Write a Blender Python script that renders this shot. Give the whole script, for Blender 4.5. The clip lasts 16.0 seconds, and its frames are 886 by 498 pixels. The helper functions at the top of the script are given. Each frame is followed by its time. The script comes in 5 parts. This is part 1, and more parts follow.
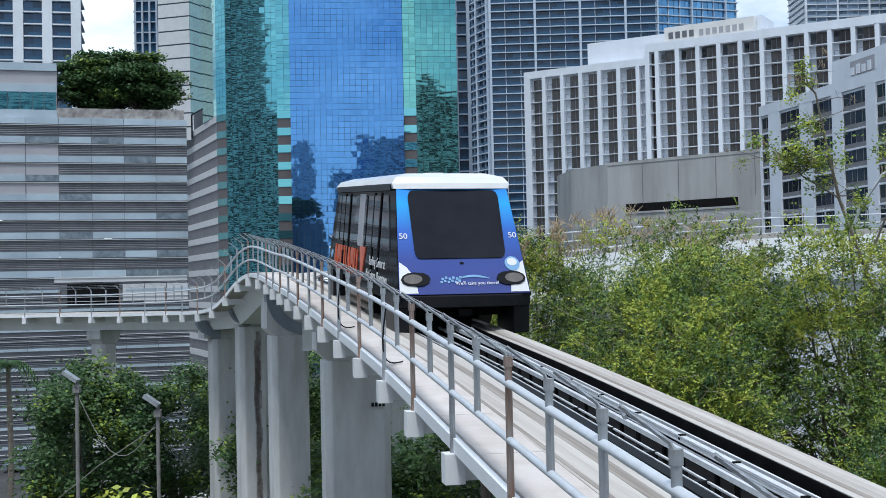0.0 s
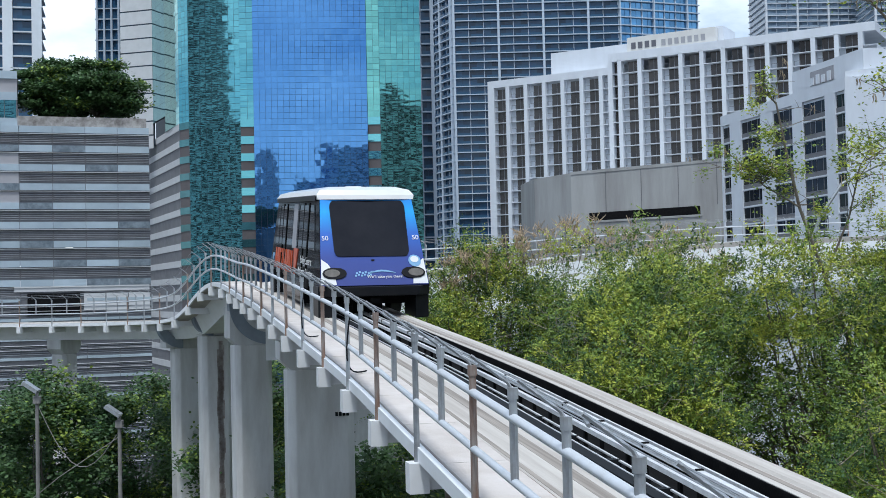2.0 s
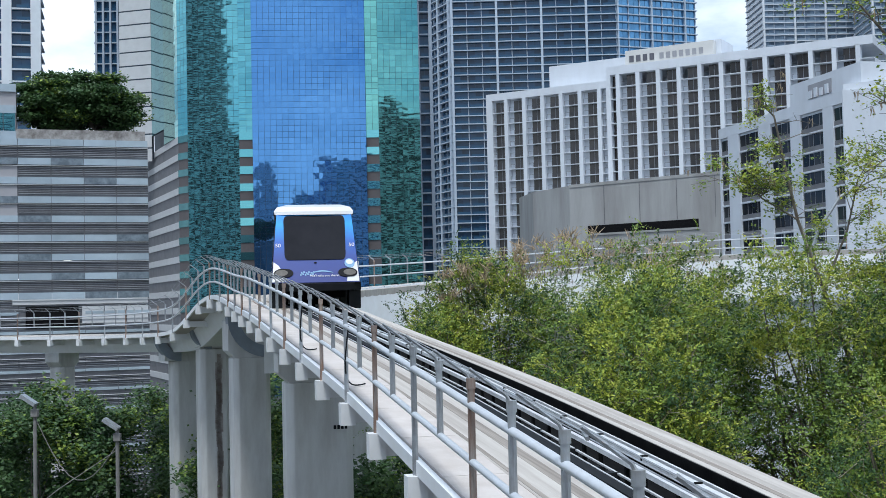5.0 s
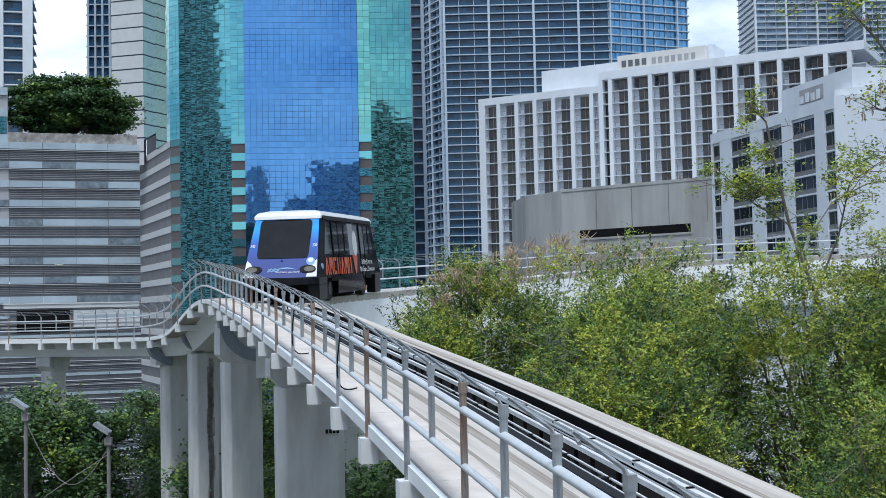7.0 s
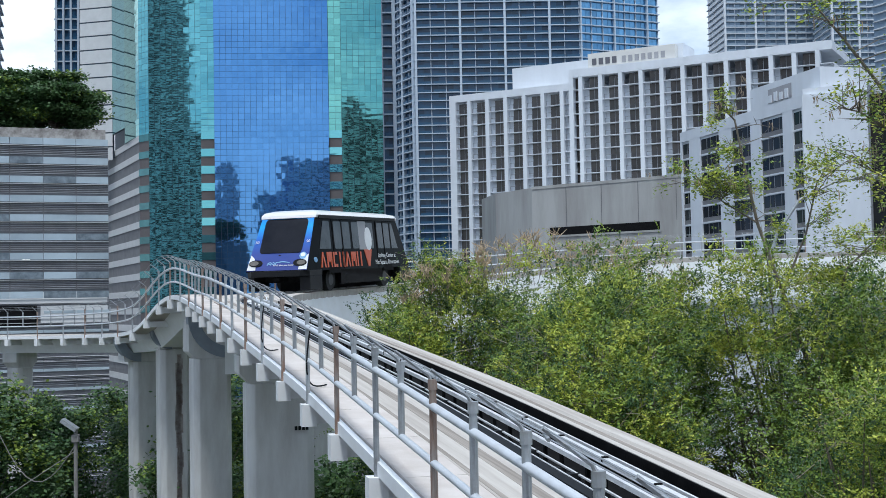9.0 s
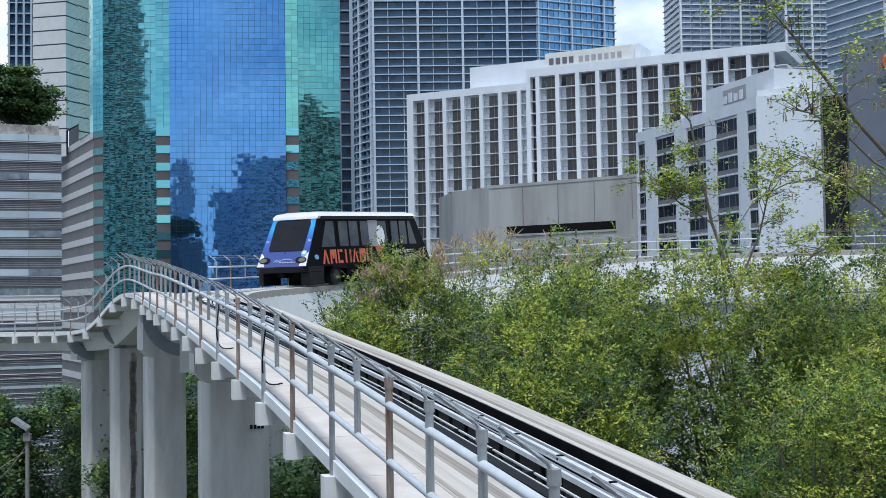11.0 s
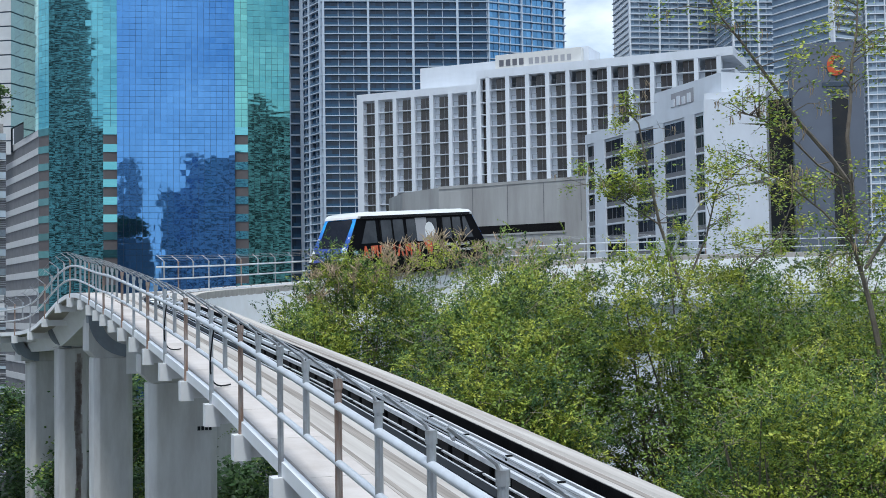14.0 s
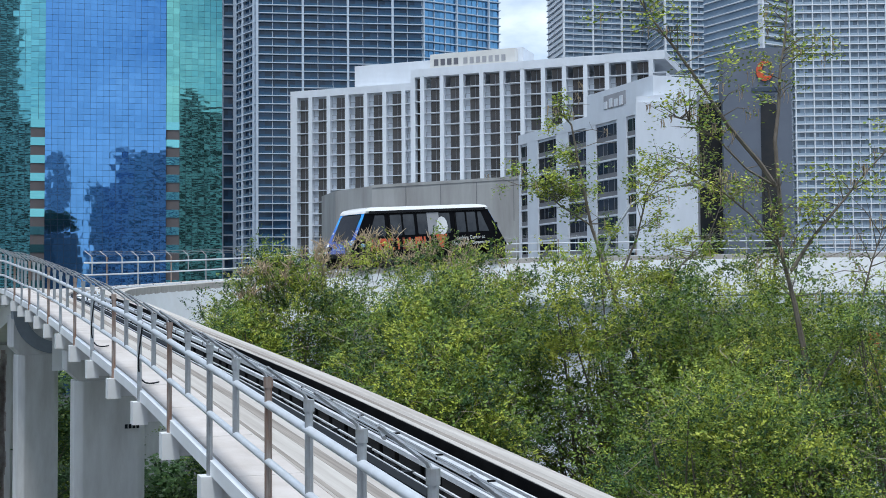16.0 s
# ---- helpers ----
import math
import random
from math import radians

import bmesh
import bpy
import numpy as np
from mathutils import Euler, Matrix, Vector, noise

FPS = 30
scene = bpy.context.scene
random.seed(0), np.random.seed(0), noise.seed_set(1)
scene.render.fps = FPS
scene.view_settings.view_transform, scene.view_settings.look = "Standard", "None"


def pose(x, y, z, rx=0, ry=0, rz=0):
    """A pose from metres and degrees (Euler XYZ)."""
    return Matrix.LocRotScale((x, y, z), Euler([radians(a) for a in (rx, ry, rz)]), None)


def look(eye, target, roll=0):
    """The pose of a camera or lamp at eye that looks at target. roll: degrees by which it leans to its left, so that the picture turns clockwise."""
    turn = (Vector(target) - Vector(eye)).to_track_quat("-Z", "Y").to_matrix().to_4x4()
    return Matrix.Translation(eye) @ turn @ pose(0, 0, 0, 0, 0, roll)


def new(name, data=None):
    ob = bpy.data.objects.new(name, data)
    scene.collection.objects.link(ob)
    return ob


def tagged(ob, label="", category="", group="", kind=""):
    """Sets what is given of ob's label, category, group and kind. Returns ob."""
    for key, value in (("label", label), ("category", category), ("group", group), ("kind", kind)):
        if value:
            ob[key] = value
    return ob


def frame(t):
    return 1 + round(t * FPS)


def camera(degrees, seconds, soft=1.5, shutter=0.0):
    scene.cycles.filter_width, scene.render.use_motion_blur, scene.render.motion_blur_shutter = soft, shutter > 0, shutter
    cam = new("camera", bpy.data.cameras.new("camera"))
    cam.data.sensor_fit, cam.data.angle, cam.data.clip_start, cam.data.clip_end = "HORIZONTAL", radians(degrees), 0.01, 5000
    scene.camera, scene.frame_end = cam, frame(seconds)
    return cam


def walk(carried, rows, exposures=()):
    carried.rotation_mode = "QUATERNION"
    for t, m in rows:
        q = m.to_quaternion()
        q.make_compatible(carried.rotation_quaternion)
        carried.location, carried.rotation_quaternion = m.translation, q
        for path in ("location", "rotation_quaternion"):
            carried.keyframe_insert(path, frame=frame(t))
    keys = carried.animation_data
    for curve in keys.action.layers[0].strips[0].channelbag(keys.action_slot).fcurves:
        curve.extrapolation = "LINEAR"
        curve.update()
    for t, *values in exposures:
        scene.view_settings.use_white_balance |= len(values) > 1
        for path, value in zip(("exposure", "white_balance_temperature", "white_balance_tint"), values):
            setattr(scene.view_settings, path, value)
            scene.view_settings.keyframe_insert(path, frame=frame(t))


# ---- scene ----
cam = camera(40.0, 16.0, soft=0.8)
PATH = [
    (0.0, pose(0, 0, 0, 91.60, 1.20, 0.00)),
    (0.5, pose(0, 0, 0, 91.66, 1.24, -0.72)),
    (1.0, pose(0, 0, 0, 91.75, 1.25, -1.21)),
    (1.5, pose(0, 0, 0, 91.87, 1.27, -1.53)),
    (2.0, pose(0, 0, 0, 91.98, 1.29, -1.69)),
    (2.5, pose(0, 0, 0, 92.09, 1.31, -1.76)),
    (3.0, pose(0, 0, 0, 92.20, 1.35, -1.76)),
    (3.5, pose(0, 0, 0, 92.31, 1.36, -1.74)),
    (4.0, pose(0, 0, 0, 92.42, 1.33, -1.71)),
    (6.5, pose(0, 0, 0, 92.74, 1.24, -2.00)),
    (7.0, pose(0, 0, 0, 92.78, 1.22, -2.13)),
    (7.5, pose(0, 0, 0, 92.79, 1.14, -2.32)),
    (8.0, pose(0, 0, 0, 92.75, 1.10, -2.61)),
    (8.5, pose(0, 0, 0, 92.68, 1.06, -3.03)),
    (9.0, pose(0, 0, 0, 92.60, 1.08, -3.54)),
    (9.5, pose(0, 0, 0, 92.54, 1.10, -4.07)),
    (10.0, pose(0, 0, 0, 92.51, 1.06, -4.61)),
    (12.5, pose(0, 0, 0, 92.53, 0.86, -6.71)),
    (13.0, pose(0, 0, 0, 92.53, 0.89, -7.03)),
    (13.5, pose(0, 0, 0, 92.51, 0.88, -7.45)),
    (14.0, pose(0, 0, 0, 92.50, 0.85, -7.95)),
    (14.1, pose(0, 0, 0, 92.49, 0.86, -8.05)),
    (14.5, pose(0, 0, 0, 92.49, 0.68, -8.62)),
    (15.0, pose(0, 0, 0, 92.47, 0.57, -9.39)),
    (15.5, pose(0, 0, 0, 92.44, 0.49, -10.23)),
    (15.7, pose(0, 0, 0, 92.41, 0.50, -10.54)),
    (16.0, pose(0, 0, 0, 92.41, 0.37, -11.14)),
]
walk(cam, PATH, [(0, 0.17, 5950, 6), (16, 0.17, 5950, 6)])

# ---- light ----
world = bpy.data.worlds.new("world")
scene.world = world
world.use_nodes = True
SUN_ELEV, SUN_AZ = 68, 190


def sky():
    nt = world.node_tree
    nt.nodes.clear()
    n = nt.nodes.new
    out, bg = n("ShaderNodeOutputWorld"), n("ShaderNodeBackground")
    tex = n("ShaderNodeTexSky")
    tex.sky_type, tex.sun_disc = "NISHITA", False
    tex.sun_elevation, tex.sun_rotation = radians(SUN_ELEV), radians(SUN_AZ)
    co, ma = n("ShaderNodeTexCoord"), n("ShaderNodeMapping")
    ma.inputs["Scale"].default_value = (2.4, 2.4, 6.0)
    no, ra, mix = n("ShaderNodeTexNoise"), n("ShaderNodeValToRGB"), n("ShaderNodeMix")
    no.inputs["Scale"].default_value, no.inputs["Detail"].default_value, no.inputs["Roughness"].default_value = 1.6, 8, 0.55
    ra.color_ramp.elements[0].position, ra.color_ramp.elements[1].position = 0.38, 0.60
    mix.data_type = "RGBA"
    mix.inputs["B"].default_value = (8.5, 9.0, 9.8, 1)
    lk = nt.links.new
    lk(co.outputs["Generated"], ma.inputs["Vector"])
    lk(ma.outputs["Vector"], no.inputs["Vector"])
    lk(no.outputs["Fac"], ra.inputs["Fac"])
    lk(ra.outputs["Color"], mix.inputs["Factor"])
    lk(tex.outputs["Color"], mix.inputs["A"])
    lk(mix.outputs["Result"], bg.inputs["Color"])
    bg.inputs["Strength"].default_value = 0.115
    lk(bg.outputs["Background"], out.inputs["Surface"])


sky()
sun_data = bpy.data.lights.new("sun", "SUN")
sun_data.energy, sun_data.angle, sun_data.color = 2.3, radians(9), (1.0, 0.97, 0.93)
sun = new("sun", sun_data)
a_, e_ = radians(SUN_AZ), radians(SUN_ELEV)
sun.matrix_basis = look((0, 0, 60), (-math.sin(a_) * math.cos(e_) * 50, -math.cos(a_) * math.cos(e_) * 50, 60 - math.sin(e_) * 50))

# ---- materials ----


def material(name, color, rough=0.6, metal=0.0, second=None, scale=3.0, amount=0.5, bump=0.0, bump_scale=40.0, random_value=0.0, island=False, coat=0.0, wave=0.0, streak=None, spec=0.5, along=None):
    """A principled material with large stains, fine grain, relief, and a shift of value from piece to piece."""
    m = bpy.data.materials.new(name)
    m.use_nodes = True
    nt = m.node_tree
    b = nt.nodes["Principled BSDF"]
    n, lk = nt.nodes.new, nt.links.new
    b.inputs["Roughness"].default_value, b.inputs["Metallic"].default_value = rough, metal
    b.inputs["Coat Weight"].default_value = coat
    b.inputs["Specular IOR Level"].default_value = spec
    co = n("ShaderNodeTexCoord")
    mp = n("ShaderNodeMapping")
    if streak:
        mp.inputs["Scale"].default_value = streak
    if along:
        mp.vector_type = "TEXTURE"
        mp.inputs["Rotation"].default_value = (0, 0, radians(along[0]))
        mp.inputs["Scale"].default_value = (along[1], along[2], 1)
    lk(co.outputs["Object"], mp.inputs["Vector"])
    no = n("ShaderNodeTexNoise")
    no.inputs["Scale"].default_value, no.inputs["Detail"].default_value, no.inputs["Roughness"].default_value = scale, 6, 0.65
    lk(mp.outputs["Vector"], no.inputs["Vector"])
    ra = n("ShaderNodeValToRGB")
    ra.color_ramp.elements[0].position, ra.color_ramp.elements[1].position = 0.36, 0.70
    lk(no.outputs["Fac"], ra.inputs["Fac"])
    mix = n("ShaderNodeMix")
    mix.data_type = "RGBA"
    sec = second or tuple(c * (1 - 0.3 * amount) for c in color)
    mix.inputs["A"].default_value, mix.inputs["B"].default_value = (*color, 1), (*sec, 1)
    mu = n("ShaderNodeMath")
    mu.operation = "MULTIPLY"
    mu.inputs[1].default_value = min(1.0, amount * 1.2)
    lk(ra.outputs["Color"], mu.inputs[0])
    lk(mu.outputs[0], mix.inputs["Factor"])
    last = mix.outputs["Result"]
    if random_value:
        src = n("ShaderNodeNewGeometry").outputs["Random Per Island"] if island else n("ShaderNodeObjectInfo").outputs["Random"]
        mr = n("ShaderNodeMapRange")
        mr.inputs["To Min"].default_value, mr.inputs["To Max"].default_value = 1 - random_value, 1 + random_value
        lk(src, mr.inputs["Value"])
        hs = n("ShaderNodeHueSaturation")
        lk(mr.outputs["Result"], hs.inputs["Value"])
        lk(last, hs.inputs["Color"])
        last = hs.outputs["Color"]
    lk(last, b.inputs["Base Color"])
    if bump or wave:
        bp = n("ShaderNodeBump")
        n2 = n("ShaderNodeTexNoise")
        n2.inputs["Scale"].default_value, n2.inputs["Detail"].default_value = bump_scale, 1 if wave else 3
        lk(mp.outputs["Vector"] if wave else co.outputs["Object"], n2.inputs["Vector"])
        bp.inputs["Strength"].default_value = bump or wave
        bp.inputs["Distance"].default_value = 0.02 if bump else 1.0
        lk(n2.outputs["Fac"], bp.inputs["Height"])
        lk(bp.outputs["Normal"], b.inputs["Normal"])
    return m


CONCRETE = material("concrete", (0.68, 0.68, 0.67), 0.85, second=(0.42, 0.40, 0.385), scale=0.8, amount=0.6, bump=0.25, streak=(1.6, 1.6, 0.35))
CONCRETE_PALE = material("pale_concrete", (0.60, 0.555, 0.525), 0.85, second=(0.46, 0.41, 0.37), scale=1.2, amount=0.7, spec=0.2, bump=0.2, random_value=0.05)
PAD = material("worn_concrete", (0.55, 0.52, 0.48), 0.85, second=(0.33, 0.29, 0.26), scale=1.3, amount=0.65, bump=0.2, spec=0.2, along=(12, 0.22, 9.0))
WHITE_PAINT = material("white_paint", (0.87, 0.88, 0.89), 0.45, second=(0.70, 0.68, 0.64), scale=1.5, amount=0.3, bump=0.08)
GALV = material("galvanised_steel", (0.44, 0.47, 0.50), 0.45, 0.6, second=(0.30, 0.28, 0.26), scale=6, amount=0.6, random_value=0.15)
RUST = material("rusty_steel", (0.34, 0.30, 0.27), 0.7, 0.2, second=(0.22, 0.10, 0.05), scale=4, amount=0.9, random_value=0.12, streak=(3, 3, 0.6))
PIPE = material("pale_pipe", (0.66, 0.69, 0.73), 0.4, 0.2, second=(0.5, 0.5, 0.5), scale=5, amount=0.4)
STEEL_GREY = material("blue_grey_steel", (0.27, 0.31, 0.36), 0.55, second=(0.20, 0.22, 0.25), scale=1.5, amount=0.7)
STEEL = material("bright_rail", (0.80, 0.81, 0.82), 0.3, 0.15, second=(0.4, 0.4, 0.4), scale=6, amount=0.4)
BLACK = material("black_parts_and_shade", (0.007, 0.007, 0.008), 0.7, second=(0.018, 0.018, 0.018), scale=3, amount=0.6, bump=0.2, spec=0.05)
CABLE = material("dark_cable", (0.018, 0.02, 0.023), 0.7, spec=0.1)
TOWER_WHITE = material("tower_white", (0.76, 0.79, 0.83), 0.7, second=(0.63, 0.65, 0.68), scale=0.25, amount=0.5)
HOTEL_WHITE = material("hotel_white", (0.70, 0.735, 0.785), 0.7, second=(0.56, 0.585, 0.62), scale=0.25, amount=0.5, streak=(1, 1, 0.3))
WINDOW = material("dark_window", (0.022, 0.026, 0.032), 0.08, second=(0.05, 0.045, 0.04), scale=0.15, amount=0.8, random_value=0.5, spec=0.18)
WINDOW_BROWN = material("curtained_window", (0.075, 0.06, 0.052), 0.2, second=(0.05, 0.05, 0.055), scale=0.25, amount=0.8, random_value=0.4)
HALL_CONCRETE = material("weathered_concrete", (0.42, 0.42, 0.41), 0.9, second=(0.26, 0.25, 0.24), scale=0.12, amount=0.8, bump=0.1, streak=(1.5, 1.5, 0.25))
BLUE_GLASS = material("blue_mirror_glass", (0.115, 0.28, 0.56), 0.03, 0.95, second=(0.13, 0.30, 0.58), scale=0.08, amount=0.5, random_value=0.06, island=True, wave=0.0075, bump_scale=0.5)
TEAL_GLASS = material("teal_mirror_glass", (0.20, 0.50, 0.53), 0.03, 0.95, second=(0.15, 0.42, 0.46), scale=0.08, amount=0.5, random_value=0.10, island=True, wave=0.014, bump_scale=0.45, streak=(0.5, 0.5, 1.9))
GREEN_GLASS = material("green_mirror_glass", (0.21, 0.51, 0.46), 0.03, 0.95, second=(0.15, 0.40, 0.37), scale=0.08, amount=0.5, random_value=0.10, island=True, wave=0.012, bump_scale=0.45, streak=(0.6, 0.6, 1.6))
MULLION = material("dark_mullion", (0.05, 0.07, 0.10), 0.5)
TEAL_DARK = material("dark_teal_glass", (0.05, 0.15, 0.165), 0.08, 0.5, second=(0.08, 0.22, 0.23), scale=0.3, amount=0.8, random_value=0.3)
BROWN_PANEL = material("brown_granite", (0.115, 0.10, 0.10), 0.45, second=(0.09, 0.08, 0.08), scale=0.6, amount=0.7)
GREY_BAND = material("grey_band", (0.20, 0.20, 0.21), 0.7, second=(0.13, 0.13, 0.14), scale=0.3, amount=0.7)
PALE_BAND = material("pale_band", (0.62, 0.62, 0.62), 0.6, second=(0.5, 0.5, 0.5), scale=0.4, amount=0.5)
SPANDREL = material("pale_blue_spandrel", (0.66, 0.76, 0.82), 0.12, 0.35, second=(0.42, 0.50, 0.56), scale=0.15, amount=0.6, random_value=0.08)
REFLECTION_PANE = material("reflection_pane", (0.16, 0.19, 0.22), 0.1, 0.2, second=(0.34, 0.40, 0.44), scale=0.9, amount=1.0)
POLE_GREY = material("weathered_pole", (0.27, 0.26, 0.25), 0.8, second=(0.18, 0.17, 0.16), scale=2, amount=0.7)
TYRE_STAIN = material("tyre_stain", (0.36, 0.325, 0.29), 0.85, second=(0.19, 0.165, 0.145), scale=1.4, amount=1.0, spec=0.15, along=(12, 0.08, 6.0))
GARAGE_DARK = material("louvred_screen", (0.18, 0.18, 0.19), 0.6, second=(0.11, 0.11, 0.12), scale=0.4, amount=0.7, bump=0.3, bump_scale=12)
CONDO_WALL = material("condo_slab", (0.52, 0.60, 0.69), 0.6, second=(0.42, 0.49, 0.58), scale=0.1, amount=0.5)
CONDO_GLASS = material("condo_glass", (0.02, 0.06, 0.125), 0.08, second=(0.035, 0.09, 0.17), scale=0.12, amount=0.9, random_value=0.4, island=True)
PALE_GLASS = material("pale_tower_glass", (0.20, 0.27, 0.35), 0.12, second=(0.31, 0.38, 0.46), scale=0.12, amount=0.9, random_value=0.35, island=True)
RAIL_GLASS = material("dark_rail_glass", (0.03, 0.09, 0.17), 0.12, second=(0.045, 0.10, 0.17), scale=0.2, amount=0.6, spec=0.3)
RAIL_PALE = material("pale_rail_glass", (0.30, 0.38, 0.47), 0.15, second=(0.40, 0.48, 0.56), scale=0.2, amount=0.6, spec=0.4)
LOUVRE = material("grey_louvre", (0.37, 0.37, 0.39), 0.6, second=(0.28, 0.28, 0.30), scale=0.4, amount=0.7)
REAR_GLASS = material("grey_tower_glass", (0.38, 0.45, 0.54), 0.06, 0.85, second=(0.24, 0.30, 0.37), scale=0.1, amount=0.8)
BLUE_WINDOW = material("blue_condo_glass", (0.14, 0.34, 0.58), 0.06, 0.6, second=(0.06, 0.15, 0.28), scale=0.1, amount=0.7, random_value=0.2, island=True)
SIGN_CREAM = material("cream_board", (0.70, 0.69, 0.66), 0.5, second=(0.62, 0.60, 0.57), scale=0.3, amount=0.5)
SIGN_DARK = material("sign_grey", (0.12, 0.12, 0.14), 0.5)
SLATE = material("slate_render", (0.13, 0.15, 0.19), 0.7, second=(0.10, 0.115, 0.15), scale=0.2, amount=0.6)
INFILL = material("grey_render", (0.42, 0.41, 0.43), 0.8, second=(0.33, 0.32, 0.33), scale=0.2, amount=0.6)
STONE = material("mottled_stone", (0.42, 0.40, 0.38), 0.9, second=(0.14, 0.12, 0.11), scale=1.1, amount=1.0)
GARAGE_LIGHT = material("garage_light", (0.9, 0.9, 0.85), 0.4)
GARAGE_LIGHT.node_tree.nodes["Principled BSDF"].inputs["Emission Color"].default_value = (1, 0.95, 0.85, 1)
GARAGE_LIGHT.node_tree.nodes["Principled BSDF"].inputs["Emission Strength"].default_value = 1.2
ASPHALT = material("asphalt", (0.055, 0.055, 0.057), 0.9, second=(0.10, 0.10, 0.10), scale=0.15, amount=0.7, bump=0.2, spec=0.1)
GRASS = material("grass", (0.05, 0.075, 0.025), 0.9, second=(0.09, 0.08, 0.04), scale=0.3, amount=0.8, bump=0.3)
BARK = material("bark", (0.13, 0.105, 0.085), 0.9, second=(0.20, 0.18, 0.15), scale=3, amount=0.8, bump=0.4)
ORANGE = material("orange_vinyl", (0.62, 0.10, 0.03), 0.4)
VINYL_WHITE = material("white_vinyl", (0.8, 0.8, 0.8), 0.4)


def leaf_material(name, color, second, random_value=0.38):
    m = material(name, color, 0.5, second=second, scale=0.5, amount=0.9, random_value=random_value, island=True, spec=0.35)
    b = m.node_tree.nodes["Principled BSDF"]
    out = m.node_tree.nodes["Material Output"]
    tr = m.node_tree.nodes.new("ShaderNodeBsdfTranslucent")
    mx = m.node_tree.nodes.new("ShaderNodeMixShader")
    mx.inputs["Fac"].default_value = 0.22
    lk = m.node_tree.links.new
    lk(b.inputs["Base Color"].links[0].from_socket, tr.inputs["Color"])
    lk(b.outputs["BSDF"], mx.inputs[1])
    lk(tr.outputs["BSDF"], mx.inputs[2])
    lk(mx.outputs["Shader"], out.inputs["Surface"])
    return m


TWIG = material("pale_twig", (0.42, 0.38, 0.30), 0.8, second=(0.28, 0.22, 0.16), scale=4, amount=0.8)
LEAF = leaf_material("leaf_green", (0.125, 0.215, 0.036), (0.27, 0.335, 0.055))
LEAF_DARK = leaf_material("leaf_dark", (0.045, 0.10, 0.034), (0.08, 0.14, 0.046))
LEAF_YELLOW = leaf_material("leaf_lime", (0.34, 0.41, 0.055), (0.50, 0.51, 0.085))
POD = leaf_material("seed_pod", (0.42, 0.31, 0.19), (0.58, 0.46, 0.33))

# ---- mesh building ----


class Mesh:
    """Collects vertices and faces, then becomes one mesh."""

    def __init__(self):
        self.v, self.f = [], []

    def add(self, verts, faces):
        k = len(self.v)
        self.v.extend(verts)
        self.f.extend([tuple(i + k for i in f) for f in faces])
        return self

    def box(self, x0, y0, z0, x1, y1, z1):
        return self.add([(x0, y0, z0), (x1, y0, z0), (x1, y1, z0), (x0, y1, z0), (x0, y0, z1), (x1, y0, z1), (x1, y1, z1), (x0, y1, z1)],
                        [(3, 2, 1, 0), (4, 5, 6, 7), (0, 1, 5, 4), (1, 2, 6, 5), (2, 3, 7, 6), (3, 0, 4, 7)])

    def tube(self, pts, r, n=8, r2=None, caps=True):
        """A round tube along points; r2 is its radius at the end."""
        pts = [Vector(p) for p in pts]
        r2 = r if r2 is None else r2
        k = len(self.v)
        side = None
        for i, p in enumerate(pts):
            d = (pts[min(i + 1, len(pts) - 1)] - pts[max(i - 1, 0)]).normalized()
            if side is None:
                side = d.cross(Vector((0, 0, 1)) if abs(d.z) < 0.9 else Vector((1, 0, 0))).normalized()
            else:
                side = (side - d * side.dot(d)).normalized()
            up = d.cross(side)
            rr = r + (r2 - r) * i / max(1, len(pts) - 1)
            for j in range(n):
                a = 2 * math.pi * j / n
                self.v.append(tuple(p + side * (rr * math.cos(a)) + up * (rr * math.sin(a))))
        for i in range(len(pts) - 1):
            for j in range(n):
                j2 = (j + 1) % n
                self.f.append((k + i * n + j, k + (i + 1) * n + j, k + (i + 1) * n + j2, k + i * n + j2))
        if caps:
            self.f.append(tuple(k + j for j in range(n)))
            self.f.append(tuple(k + (len(pts) - 1) * n + j for j in reversed(range(n))))
        return self

    def prism(self, poly, z0, z1):
        """An upright prism over a counter-clockwise plan."""
        n = len(poly)
        return self.add([(x, y, z0) for x, y in poly] + [(x, y, z1) for x, y in poly],
                        [tuple(reversed(range(n))), tuple(range(n, 2 * n))] + [(i, (i + 1) % n, n + (i + 1) % n, n + i) for i in range(n)])

    def sweep(self, frames, section):
        """A closed section (offset, height) carried along frames of (point, right)."""
        n, k = len(section), len(self.v)
        for p, rt in frames:
            for o, h in section:
                self.v.append((p[0] + rt[0] * o, p[1] + rt[1] * o, p[2] + h))
        for i in range(len(frames) - 1):
            for j in range(n):
                j2 = (j + 1) % n
                self.f.append((k + i * n + j, k + i * n + j2, k + (i + 1) * n + j2, k + (i + 1) * n + j))
        e = k + (len(frames) - 1) * n
        self.f.append(tuple(k + j for j in reversed(range(n))))
        self.f.append(tuple(e + j for j in range(n)))
        return self

    def done(self, name, mat, smooth=False, bevel=0.0):
        me = bpy.data.meshes.new(name)
        me.from_pydata(self.v, [], self.f)
        if bevel:
            bm = bmesh.new()
            bm.from_mesh(me)
            bmesh.ops.bevel(bm, geom=[e for e in bm.edges if e.is_manifold and e.calc_face_angle(0) > 0.5], offset=bevel, segments=2, affect="EDGES", profile=0.6)
            bm.to_mesh(me)
            bm.free()
        if smooth:
            for p in me.polygons:
                p.use_smooth = True
        for m in (mat if isinstance(mat, (list, tuple)) else [mat]):
            me.materials.append(m)
        return me


